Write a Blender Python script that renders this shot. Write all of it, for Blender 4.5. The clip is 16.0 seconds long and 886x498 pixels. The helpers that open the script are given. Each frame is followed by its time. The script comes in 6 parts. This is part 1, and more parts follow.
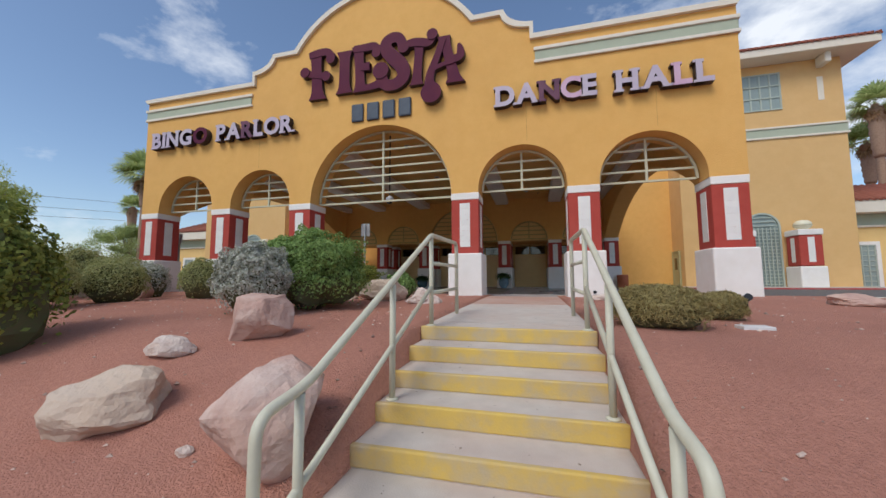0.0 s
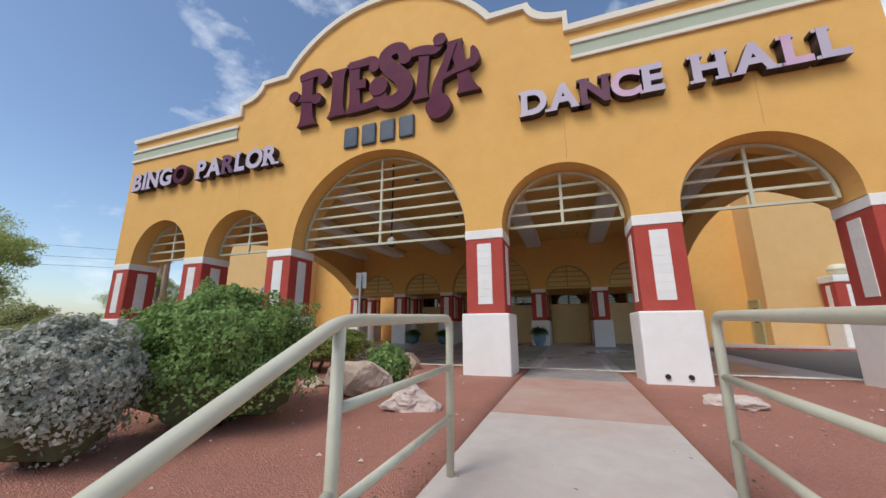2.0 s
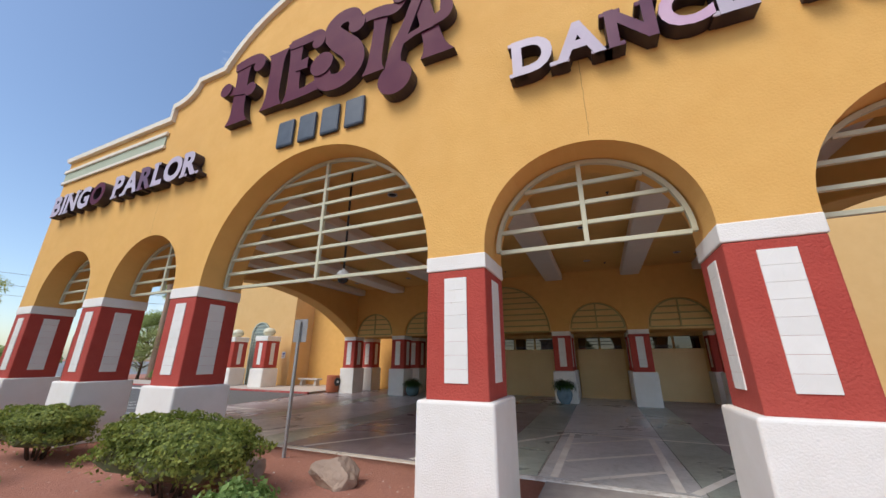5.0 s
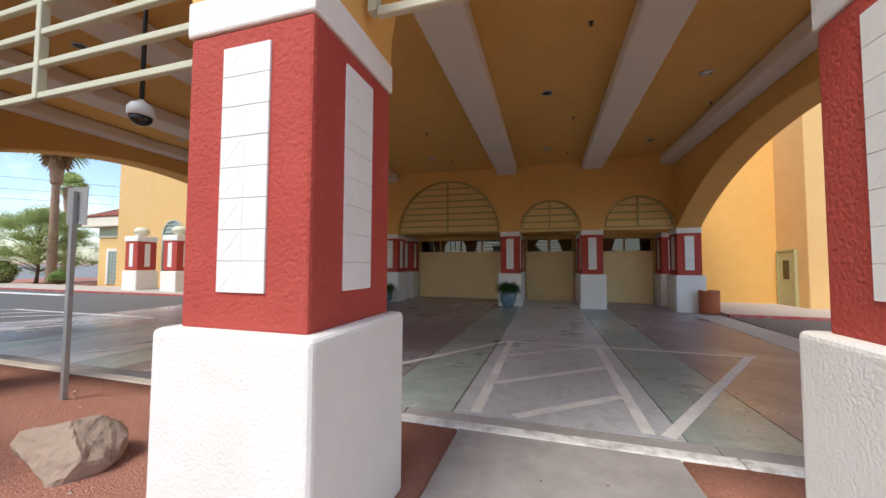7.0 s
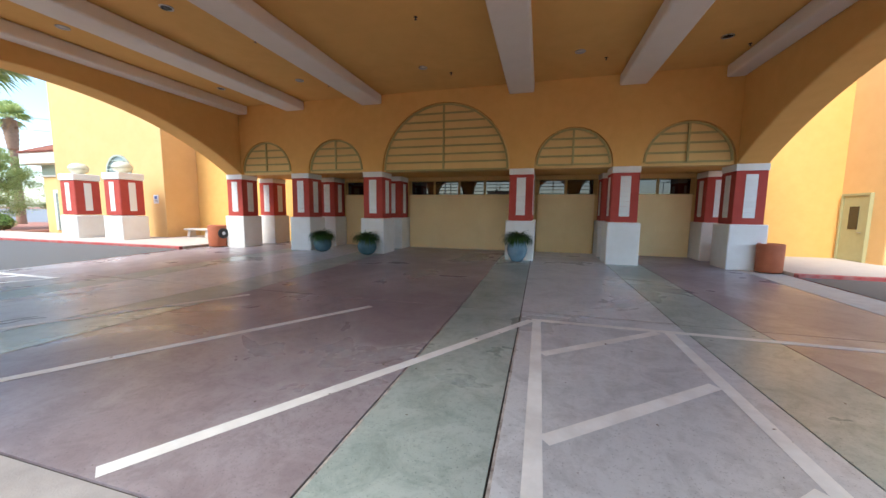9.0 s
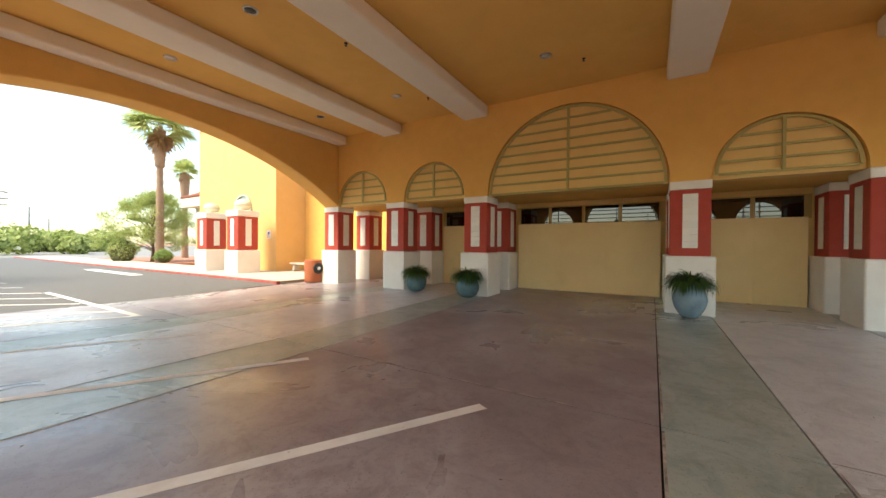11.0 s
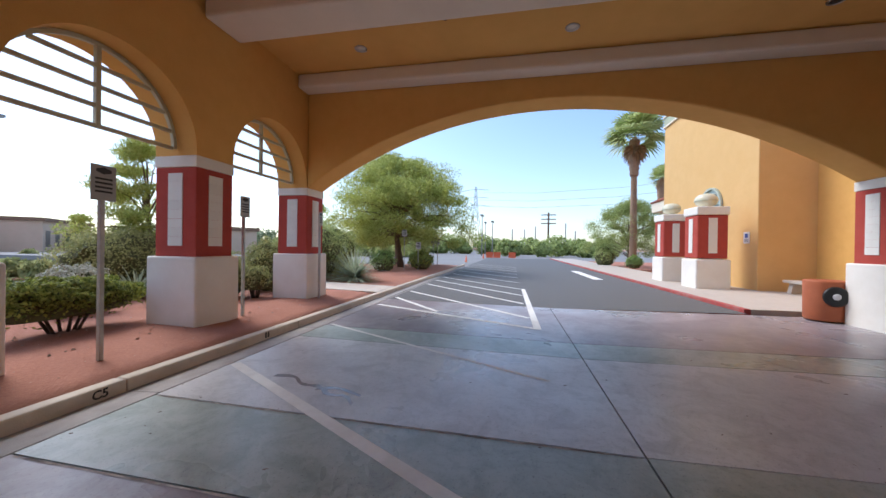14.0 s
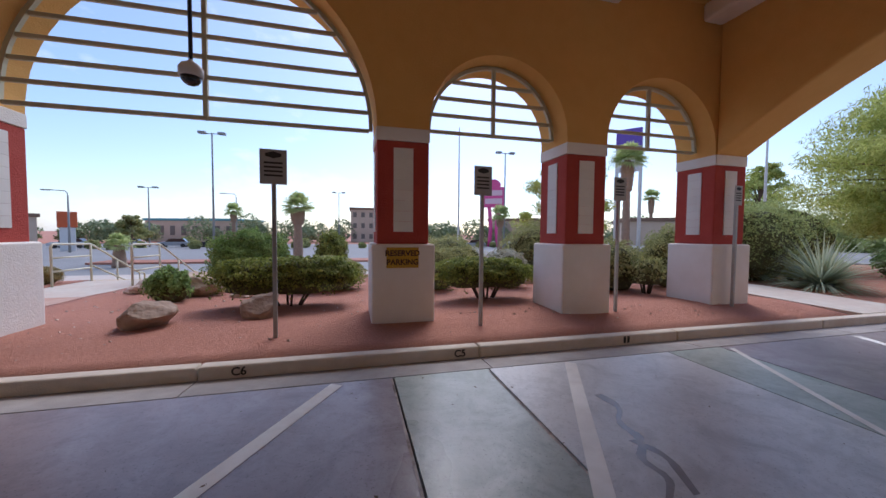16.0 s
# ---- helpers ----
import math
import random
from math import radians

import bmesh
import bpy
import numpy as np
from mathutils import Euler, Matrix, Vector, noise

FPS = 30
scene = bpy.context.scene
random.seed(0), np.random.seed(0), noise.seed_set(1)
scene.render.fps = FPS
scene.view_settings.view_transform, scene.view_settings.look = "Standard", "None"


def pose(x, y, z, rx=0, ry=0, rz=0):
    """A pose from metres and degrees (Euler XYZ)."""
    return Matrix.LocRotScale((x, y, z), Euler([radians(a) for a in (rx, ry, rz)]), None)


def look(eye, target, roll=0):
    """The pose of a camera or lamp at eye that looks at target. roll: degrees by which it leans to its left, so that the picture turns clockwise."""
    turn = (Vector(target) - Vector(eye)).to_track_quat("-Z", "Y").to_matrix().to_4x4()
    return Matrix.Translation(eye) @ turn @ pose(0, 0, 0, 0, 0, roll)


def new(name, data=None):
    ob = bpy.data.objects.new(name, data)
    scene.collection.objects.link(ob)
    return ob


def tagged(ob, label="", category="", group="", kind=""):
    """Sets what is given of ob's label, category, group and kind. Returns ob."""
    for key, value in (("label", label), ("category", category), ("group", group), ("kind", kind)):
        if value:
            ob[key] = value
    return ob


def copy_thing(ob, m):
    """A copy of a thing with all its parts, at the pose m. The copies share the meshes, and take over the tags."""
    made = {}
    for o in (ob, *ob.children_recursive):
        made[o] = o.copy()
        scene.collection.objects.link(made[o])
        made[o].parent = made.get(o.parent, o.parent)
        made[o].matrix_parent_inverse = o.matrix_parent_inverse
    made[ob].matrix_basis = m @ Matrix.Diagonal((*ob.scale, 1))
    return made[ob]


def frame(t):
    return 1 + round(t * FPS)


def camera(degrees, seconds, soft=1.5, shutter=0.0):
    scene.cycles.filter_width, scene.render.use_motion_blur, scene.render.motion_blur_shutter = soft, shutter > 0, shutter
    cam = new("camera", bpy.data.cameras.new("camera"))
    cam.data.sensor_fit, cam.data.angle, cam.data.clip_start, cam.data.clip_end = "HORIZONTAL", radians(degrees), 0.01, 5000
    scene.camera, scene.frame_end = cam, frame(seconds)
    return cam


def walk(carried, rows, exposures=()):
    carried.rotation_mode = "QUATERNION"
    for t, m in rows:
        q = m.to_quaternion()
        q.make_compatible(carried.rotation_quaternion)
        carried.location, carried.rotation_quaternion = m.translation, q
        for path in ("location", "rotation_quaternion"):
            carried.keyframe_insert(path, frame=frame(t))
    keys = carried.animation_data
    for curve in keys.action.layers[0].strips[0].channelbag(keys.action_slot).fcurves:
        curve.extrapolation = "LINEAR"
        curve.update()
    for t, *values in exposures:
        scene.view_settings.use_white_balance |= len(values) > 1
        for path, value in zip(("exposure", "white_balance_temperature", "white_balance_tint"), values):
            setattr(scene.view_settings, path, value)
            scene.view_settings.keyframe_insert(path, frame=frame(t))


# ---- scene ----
cam = camera(103.5, 16.0)
PATH = [
    (0, (-0.006, 0.353, 0.727), (-0.51, 2.281, 0.896), -0.2),
    (0.5, (-0.176, 1.113, 0.742), (-0.682, 3.021, 1.064), -0.2),
    (1, (-0.241, 1.874, 0.873), (-0.84, 3.752, 1.212), -0.1),
    (1.5, (-0.331, 2.499, 1.019), (-0.978, 4.357, 1.375), -0.1),
    (2, (-0.298, 2.973, 1.202), (-0.954, 4.814, 1.627), -0.2),
    (2.5, (-0.315, 3.41, 1.385), (-1.021, 5.224, 1.846), -0.1),
    (3, (-0.286, 3.822, 1.573), (-0.992, 5.628, 2.065), 0.0),
    (5.5, (-0.31, 6.515, 1.854), (-1.076, 8.258, 2.468), 0.3),
    (6, (-0.324, 7.207, 1.807), (-1.08, 9.002, 2.263), 0.1),
    (6.5, (-0.376, 7.854, 1.77), (-1.053, 9.72, 2.01), 0.4),
    (7, (-0.433, 8.48, 1.739), (-0.999, 10.395, 1.831), 0.3),
    (7.5, (-0.559, 9.154, 1.71), (-1.11, 11.073, 1.603), 0.3),
    (8, (-0.758, 9.822, 1.71), (-1.289, 11.739, 1.502), 0.5),
    (8.5, (-0.926, 10.446, 1.696), (-1.453, 12.363, 1.482), 0.5),
    (9, (-1.215, 11.035, 1.71), (-1.743, 12.952, 1.494), 0.6),
    (9.5, (-1.438, 11.638, 1.696), (-2.057, 13.528, 1.481), 0.6),
    (10, (-1.764, 12.208, 1.602), (-2.571, 14.036, 1.506), 0.7),
    (12.5, (-3.847, 14.819, 1.658), (-5.318, 16.175, 1.65), 0.1),
    (13, (-4.236, 15.257, 1.681), (-5.991, 16.217, 1.673), 0.4),
    (13.5, (-4.632, 15.555, 1.706), (-6.601, 15.907, 1.687), 0.6),
    (14, (-5.012, 15.837, 1.634), (-6.975, 15.452, 1.625), 0.8),
    (14.5, (-5.32, 15.921, 1.601), (-6.986, 14.815, 1.581), 0.8),
    (15, (-5.673, 15.984, 1.609), (-6.895, 14.401, 1.581), 0.5),
    (15.5, (-6.106, 16.029, 1.608), (-6.875, 14.183, 1.546), 0.3),
    (16, (-6.481, 15.838, 1.57), (-6.982, 13.904, 1.485), 0.5),
]
EXPOSURES = [(0.0, -0.04, 6250, 10), (3.0, 0.24, 6300, 10), (5.5, 0.34, 6350, 10), (6.5, 0.54, 6400, 9), (7.5, 0.98, 6300, 8), (8.2, 1.25, 5950, 7), (9.0, 1.49, 5950, 5), (10.0, 1.79, 6700, 1), (12.5, 1.62, 9200, 8), (13.0, 1.44, 8100, 6), (13.5, 1.15, 7000, 8), (14.5, 0.42, 5450, 14), (16.0, 0.30, 5750, 17)]
walk(cam, [(t, look(eye, target, roll)) for t, eye, target, roll in PATH], EXPOSURES)

# ---- light ----
SUN_EL, SUN_AZ = 50.0, 203.0     # degrees; azimuth clockwise from +y
world = bpy.data.worlds.new("sky")
scene.world = world
world.use_nodes = True
wn, wl = world.node_tree.nodes, world.node_tree.links
sky = wn.new("ShaderNodeTexSky")
sky.sky_type, sky.sun_disc = "NISHITA", False
sky.sun_elevation, sky.sun_rotation = radians(SUN_EL), radians(SUN_AZ)
sky.air_density, sky.dust_density, sky.ozone_density = 1.0, 1.0, 1.6
wn["Background"].inputs["Strength"].default_value = 0.15
wtc = wn.new("ShaderNodeTexCoord")
wmap = wn.new("ShaderNodeMapping")
wmap.inputs["Scale"].default_value = (1.0, 1.0, 1.9)
wnoise = wn.new("ShaderNodeTexNoise")
wnoise.inputs["Scale"].default_value, wnoise.inputs["Detail"].default_value, wnoise.inputs["Roughness"].default_value = 3.1, 8.0, 0.58
wramp = wn.new("ShaderNodeValToRGB")
wramp.color_ramp.elements[0].position, wramp.color_ramp.elements[1].position = 0.53, 0.72
wmix = wn.new("ShaderNodeMix")
wmix.data_type = "RGBA"
wl.new(wtc.outputs["Generated"], wmap.inputs["Vector"])
wl.new(wmap.outputs["Vector"], wnoise.inputs["Vector"])
weast = wn.new("ShaderNodeVectorMath")
weast.operation = "DOT_PRODUCT"
weast.inputs[1].default_value = (0.08, 0.05, -0.03)
wsum = wn.new("ShaderNodeMath")
wl.new(wtc.outputs["Generated"], weast.inputs[0])
wl.new(wnoise.outputs["Fac"], wsum.inputs[0])
wl.new(weast.outputs["Value"], wsum.inputs[1])
wl.new(wsum.outputs["Value"], wramp.inputs["Fac"])
wl.new(wramp.outputs["Color"], wmix.inputs["Factor"])
wl.new(sky.outputs["Color"], wmix.inputs["A"])
wmix.inputs["B"].default_value = (6.2, 6.4, 6.7, 1)
wl.new(wmix.outputs["Result"], wn["Background"].inputs["Color"])

sun = new("sun", bpy.data.lights.new("sun", "SUN"))
sun.data.energy, sun.data.angle, sun.data.color = 1.9, radians(28), (1.0, 0.94, 0.85)
sa, se = radians(SUN_AZ), radians(SUN_EL)
sun.matrix_world = look((60 * math.sin(sa) * math.cos(se), 60 * math.cos(sa) * math.cos(se), 60 * math.sin(se)), (0, 0, 0))


# ---- materials ----
def material(name, colour, rough=0.8, colour2=None, scale=6.0, amount=0.5, bump=0.0, bump_scale=60.0, stain=None, stain_scale=0.7, stain_amount=0.3, metal=0.0, random_tint=0.0, spec=0.4, island=0.0):
    """A painted, mineral or metal surface: grain at one scale, stains at another, fine relief."""
    m = bpy.data.materials.new(name)
    m.use_nodes = True
    n, l = m.node_tree.nodes, m.node_tree.links
    b = n["Principled BSDF"]
    b.inputs["Roughness"].default_value, b.inputs["Metallic"].default_value = rough, metal
    b.inputs["Specular IOR Level"].default_value = spec
    tc = n.new("ShaderNodeTexCoord")
    geo = n.new("ShaderNodeNewGeometry")
    where = geo.outputs["Position"]

    def mix(fac, a, c, kind="MIX"):
        x = n.new("ShaderNodeMix")
        x.data_type, x.blend_type = "RGBA", kind
        for key, v in (("Factor", fac), ("A", a), ("B", c)):
            if isinstance(v, (int, float, tuple)):
                x.inputs[key].default_value = v
            else:
                l.new(v, x.inputs[key])
        return x.outputs["Result"]

    def ramped(sc, lo, hi, top, detail=6.0):
        t = n.new("ShaderNodeTexNoise")
        t.inputs["Scale"].default_value, t.inputs["Detail"].default_value, t.inputs["Roughness"].default_value = sc, detail, 0.6
        l.new(where, t.inputs["Vector"])
        r = n.new("ShaderNodeMapRange")
        r.inputs["From Min"].default_value, r.inputs["From Max"].default_value, r.inputs["To Max"].default_value = lo, hi, top
        l.new(t.outputs["Fac"], r.inputs["Value"])
        return r.outputs["Result"], t.outputs["Fac"]

    c2 = colour2 or tuple(v * 0.8 for v in colour)
    f, raw = ramped(scale, 0.35, 0.68, amount)
    col = mix(f, (*colour, 1), (*c2, 1))
    if stain:
        f2, _ = ramped(stain_scale, 0.45, 0.72, stain_amount)
        col = mix(f2, col, (*stain, 1))
    if random_tint or island:
        info = n.new("ShaderNodeObjectInfo")
        r = n.new("ShaderNodeMapRange")
        k = random_tint or island
        r.inputs["To Min"].default_value, r.inputs["To Max"].default_value = 1 - k, 1 + k
        l.new(geo.outputs["Random Per Island"] if island else info.outputs["Random"], r.inputs["Value"])
        hsv = n.new("ShaderNodeHueSaturation")
        l.new(r.outputs["Result"], hsv.inputs["Value"])
        l.new(col, hsv.inputs["Color"])
        col = hsv.outputs["Color"]
    l.new(col, b.inputs["Base Color"])
    rr = n.new("ShaderNodeMapRange")
    rr.inputs["To Min"].default_value, rr.inputs["To Max"].default_value = max(rough - 0.12, 0.02), min(rough + 0.12, 1.0)
    l.new(raw, rr.inputs["Value"])
    l.new(rr.outputs["Result"], b.inputs["Roughness"])
    if bump:
        t = n.new("ShaderNodeTexNoise")
        t.inputs["Scale"].default_value, t.inputs["Detail"].default_value = bump_scale, 5.0
        l.new(where, t.inputs["Vector"])
        bp = n.new("ShaderNodeBump")
        bp.inputs["Strength"].default_value, bp.inputs["Distance"].default_value = 1.0, bump
        l.new(t.outputs["Fac"], bp.inputs["Height"])
        l.new(bp.outputs["Normal"], b.inputs["Normal"])
    return m


def leaf_material(name, colour, colour2, translucent=0.25):
    m = bpy.data.materials.new(name)
    m.use_nodes = True
    n, l = m.node_tree.nodes, m.node_tree.links
    b = n["Principled BSDF"]
    b.inputs["Roughness"].default_value = 0.6
    b.inputs["Specular IOR Level"].default_value = 0.3
    geo = n.new("ShaderNodeNewGeometry")
    x = n.new("ShaderNodeMix")
    x.data_type = "RGBA"
    l.new(geo.outputs["Random Per Island"], x.inputs["Factor"])
    x.inputs["A"].default_value, x.inputs["B"].default_value = (*colour, 1), (*colour2, 1)
    l.new(x.outputs["Result"], b.inputs["Base Color"])
    t = n.new("ShaderNodeBsdfTranslucent")
    l.new(x.outputs["Result"], t.inputs["Color"])
    s = n.new("ShaderNodeMixShader")
    s.inputs["Fac"].default_value = translucent
    l.new(b.outputs["BSDF"], s.inputs[1])
    l.new(t.outputs["BSDF"], s.inputs[2])
    l.new(s.outputs["Shader"], n["Material Output"].inputs["Surface"])
    return m


def glass_material(name, colour=(0.9, 0.95, 0.95), rough=0.03):
    m = bpy.data.materials.new(name)
    m.use_nodes = True
    b = m.node_tree.nodes["Principled BSDF"]
    b.inputs["Base Color"].default_value = (*colour, 1)
    b.inputs["Roughness"].default_value = rough
    b.inputs["Transmission Weight"].default_value = 1.0
    return m


STUCCO = material("ochre_stucco", (0.76, 0.435, 0.125), 0.9, (0.70, 0.385, 0.105), 3.0, 0.7, 0.006, 45, (0.64, 0.35, 0.11), 0.35, 0.35)
STUCCO_TOWER = material("sun_faded_ochre_stucco", (0.70, 0.45, 0.19), 0.9, (0.65, 0.405, 0.165), 2.0, 0.7, 0.006, 45, (0.66, 0.40, 0.15), 0.3, 0.45)
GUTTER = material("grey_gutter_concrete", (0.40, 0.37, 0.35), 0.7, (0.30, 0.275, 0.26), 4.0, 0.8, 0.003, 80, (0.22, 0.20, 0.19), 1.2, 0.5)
STUCCO_PALE = material("pale_ochre_stucco", (0.80, 0.55, 0.22), 0.9, (0.76, 0.51, 0.20), 3.0, 0.7, 0.004, 50, (0.70, 0.45, 0.17), 0.4, 0.3)
CEILING = material("ochre_ceiling_stucco", (0.76, 0.44, 0.125), 0.9, (0.72, 0.41, 0.115), 2.0, 0.7, 0.003, 60, (0.62, 0.34, 0.095), 0.5, 0.35)
BEAM = material("beige_beam_paint", (0.80, 0.72, 0.60), 0.9, (0.75, 0.67, 0.55), 2.5, 0.6, 0.003, 60)
WHITE = material("white_stucco", (0.84, 0.81, 0.75), 0.9, (0.78, 0.745, 0.67), 3.5, 0.6, 0.006, 55, (0.62, 0.52, 0.42), 0.8, 0.22)
RED = material("red_stucco", (0.45, 0.068, 0.047), 0.88, (0.39, 0.055, 0.04), 4.0, 0.7, 0.012, 45, (0.42, 0.085, 0.06), 0.9, 0.4)
TILE = material("white_tile_paint", (0.80, 0.78, 0.72), 0.6, (0.74, 0.71, 0.65), 5.0, 0.5, 0.001, 80, random_tint=0.03)
CREAM = material("cream_trim_paint", (0.74, 0.68, 0.56), 0.85, (0.70, 0.63, 0.50), 3.0, 0.5, 0.003, 60)
SAGE = material("sage_band_paint", (0.42, 0.46, 0.34), 0.85, (0.38, 0.42, 0.31), 3.0, 0.5, 0.003, 60)
GRILLE = material("sage_grille_paint", (0.56, 0.54, 0.38), 0.5, (0.50, 0.48, 0.33), 8.0, 0.5)
PLY = material("painted_plywood", (0.88, 0.68, 0.36), 0.85, (0.84, 0.63, 0.32), 1.5, 0.7, 0.001, 30, (0.70, 0.48, 0.20), 0.6, 0.3)
DIRT = material("red_desert_gravel", (0.525, 0.24, 0.165), 0.95, (0.40, 0.172, 0.117), 30.0, 0.8, 0.03, 70, (0.36, 0.155, 0.11), 0.9, 0.6)
CONCRETE = material("worn_concrete", (0.58, 0.52, 0.45), 0.85, (0.47, 0.42, 0.36), 5.0, 0.6, 0.003, 90, (0.50, 0.30, 0.22), 0.7, 0.45)
KERB = material("cream_kerb_concrete", (0.68, 0.60, 0.50), 0.85, (0.57, 0.50, 0.41), 6.0, 0.6, 0.004, 80, (0.40, 0.33, 0.27), 1.3, 0.4)
KERB_WHITE = material("chipped_white_kerb_paint", (0.80, 0.79, 0.76), 0.8, (0.66, 0.63, 0.59), 6.0, 0.5, 0.006, 60, (0.30, 0.26, 0.23), 7.0, 0.9)
def slab_material(name, colour, dark, light):
    """Stained, sealed concrete: broad faded patches, mottling, specks, and a sheen that wears off in patches."""
    m = bpy.data.materials.new(name)
    m.use_nodes = True
    n, l = m.node_tree.nodes, m.node_tree.links
    b = n["Principled BSDF"]
    geo = n.new("ShaderNodeNewGeometry")

    def layer(scale, lo, hi, top, detail=6.0, rough=0.65, distort=0.0):
        t = n.new("ShaderNodeTexNoise")
        t.inputs["Scale"].default_value, t.inputs["Detail"].default_value, t.inputs["Roughness"].default_value = scale, detail, rough
        t.inputs["Distortion"].default_value = distort
        l.new(geo.outputs["Position"], t.inputs["Vector"])
        r = n.new("ShaderNodeMapRange")
        r.inputs["From Min"].default_value, r.inputs["From Max"].default_value, r.inputs["To Max"].default_value = lo, hi, top
        l.new(t.outputs["Fac"], r.inputs["Value"])
        return r.outputs["Result"]

    def mix(f, a, c):
        x = n.new("ShaderNodeMix")
        x.data_type = "RGBA"
        l.new(f, x.inputs["Factor"])
        for key, v in (("A", a), ("B", c)):
            if isinstance(v, tuple):
                x.inputs[key].default_value = (*v, 1)
            else:
                l.new(v, x.inputs[key])
        return x.outputs["Result"]

    patch = layer(0.42, 0.42, 0.66, 0.75, 5.0, 0.6, 0.6)
    col = mix(patch, colour, light)
    col = mix(layer(2.6, 0.46, 0.68, 0.75, 8.0, 0.7, 0.8), col, dark)
    col = mix(layer(14.0, 0.50, 0.72, 0.5), col, dark)
    col = mix(layer(60.0, 0.62, 0.70, 0.55, 2.0), col, tuple(v * 0.45 for v in dark))
    b.inputs["Specular IOR Level"].default_value = 0.62
    l.new(col, b.inputs["Base Color"])
    rr = n.new("ShaderNodeMapRange")
    rr.inputs["From Max"].default_value = 0.75
    rr.inputs["To Min"].default_value, rr.inputs["To Max"].default_value = 0.40, 0.23
    l.new(patch, rr.inputs["Value"])
    l.new(rr.outputs["Result"], b.inputs["Roughness"])
    t = n.new("ShaderNodeTexNoise")
    t.inputs["Scale"].default_value, t.inputs["Detail"].default_value = 35.0, 6.0
    l.new(geo.outputs["Position"], t.inputs["Vector"])
    bp = n.new("ShaderNodeBump")
    bp.inputs["Strength"].default_value, bp.inputs["Distance"].default_value = 0.6, 0.002
    l.new(t.outputs["Fac"], bp.inputs["Height"])
    l.new(bp.outputs["Normal"], b.inputs["Normal"])
    return m


SLAB_PURPLE = slab_material("purple_stained_concrete", (0.285, 0.235, 0.25), (0.195, 0.155, 0.165), (0.42, 0.40, 0.425))
SLAB_GREEN = slab_material("green_stained_concrete", (0.35, 0.41, 0.375), (0.20, 0.25, 0.22), (0.50, 0.55, 0.51))
SLAB_GREY = slab_material("grey_stained_concrete", (0.58, 0.585, 0.59), (0.38, 0.385, 0.39), (0.68, 0.69, 0.70))
CONCRETE_RED = material("dusty_red_concrete", (0.50, 0.31, 0.235), 0.9, (0.42, 0.24, 0.175), 3.0, 0.7, 0.003, 90, (0.52, 0.42, 0.35), 0.8, 0.6)
ASPHALT = material("asphalt", (0.14, 0.137, 0.135), 0.7, (0.105, 0.102, 0.10), 40.0, 0.6, 0.006, 150, (0.13, 0.125, 0.12), 0.25, 0.6)
LOT = material("sun_bleached_asphalt", (0.27, 0.265, 0.26), 0.8, (0.22, 0.215, 0.21), 20.0, 0.6, 0.004, 120, (0.20, 0.195, 0.19), 0.12, 0.6)
PAINT = material("worn_white_road_paint", (0.88, 0.87, 0.83), 0.6, (0.78, 0.76, 0.71), 7.0, 0.7, 0.001, 80, (0.52, 0.48, 0.45), 1.8, 0.5)
RAIL = material("cream_rail_paint", (0.60, 0.58, 0.44), 0.45, (0.52, 0.49, 0.36), 9.0, 0.5, 0.0008, 60, (0.40, 0.33, 0.22), 4.0, 0.3)
NOSING = material("worn_yellow_paint", (0.66, 0.45, 0.10), 0.75, (0.56, 0.40, 0.15), 8.0, 0.8, 0.002, 60, (0.42, 0.37, 0.31), 3.2, 0.85)
JOINT = material("dark_joint", (0.035, 0.028, 0.024), 0.95)


# ---- mesh helpers ----
def part(name, bm, mat, parent=None, label="", smooth=False):
    me = bpy.data.meshes.new(name)
    if smooth:
        for f in bm.faces:
            f.smooth = True
    bm.to_mesh(me)
    bm.free()
    me.materials.append(mat)
    ob = new(name, me)
    if parent:
        ob.parent = parent
    if label:
        tagged(ob, label)
    return ob


def thing(name, label, category, at=(0, 0, 0), rz=0.0, group="", kind=""):
    ob = new(name)
    ob.matrix_basis = pose(*at, 0, 0, rz)
    return tagged(ob, label, category, group, kind)


def box(bm, x0, x1, y0, y1, z0, z1, bevel=0.0, segments=2):
    r = bmesh.ops.create_cube(bm, size=1.0, matrix=Matrix.LocRotScale(((x0 + x1) / 2, (y0 + y1) / 2, (z0 + z1) / 2), None, (x1 - x0, y1 - y0, z1 - z0)))
    if bevel:
        es = list({e for v in r["verts"] for e in v.link_edges})
        bmesh.ops.bevel(bm, geom=es, offset=bevel, segments=segments, affect="EDGES", profile=0.5)
    return bm


def boxed(*a, **k):
    return box(bmesh.new(), *a, **k)


def prism(bm, pts, d0, d1, axis="y"):
    """A closed outline, swept straight from d0 to d1 along an axis: y takes (x, z), x takes (y, z), z takes (x, y)."""
    put = {"y": lambda p, d: (p[0], d, p[1]), "x": lambda p, d: (d, p[0], p[1]), "z": lambda p, d: (p[0], p[1], d)}[axis]
    a = [bm.verts.new(put(p, d0)) for p in pts]
    b = [bm.verts.new(put(p, d1)) for p in pts]
    fs = [bm.faces.new(a), bm.faces.new(b[::-1])]
    for i in range(len(pts)):
        j = (i + 1) % len(pts)
        fs.append(bm.faces.new((a[i], b[i], b[j], a[j])))
    bmesh.ops.recalc_face_normals(bm, faces=fs)
    return bm


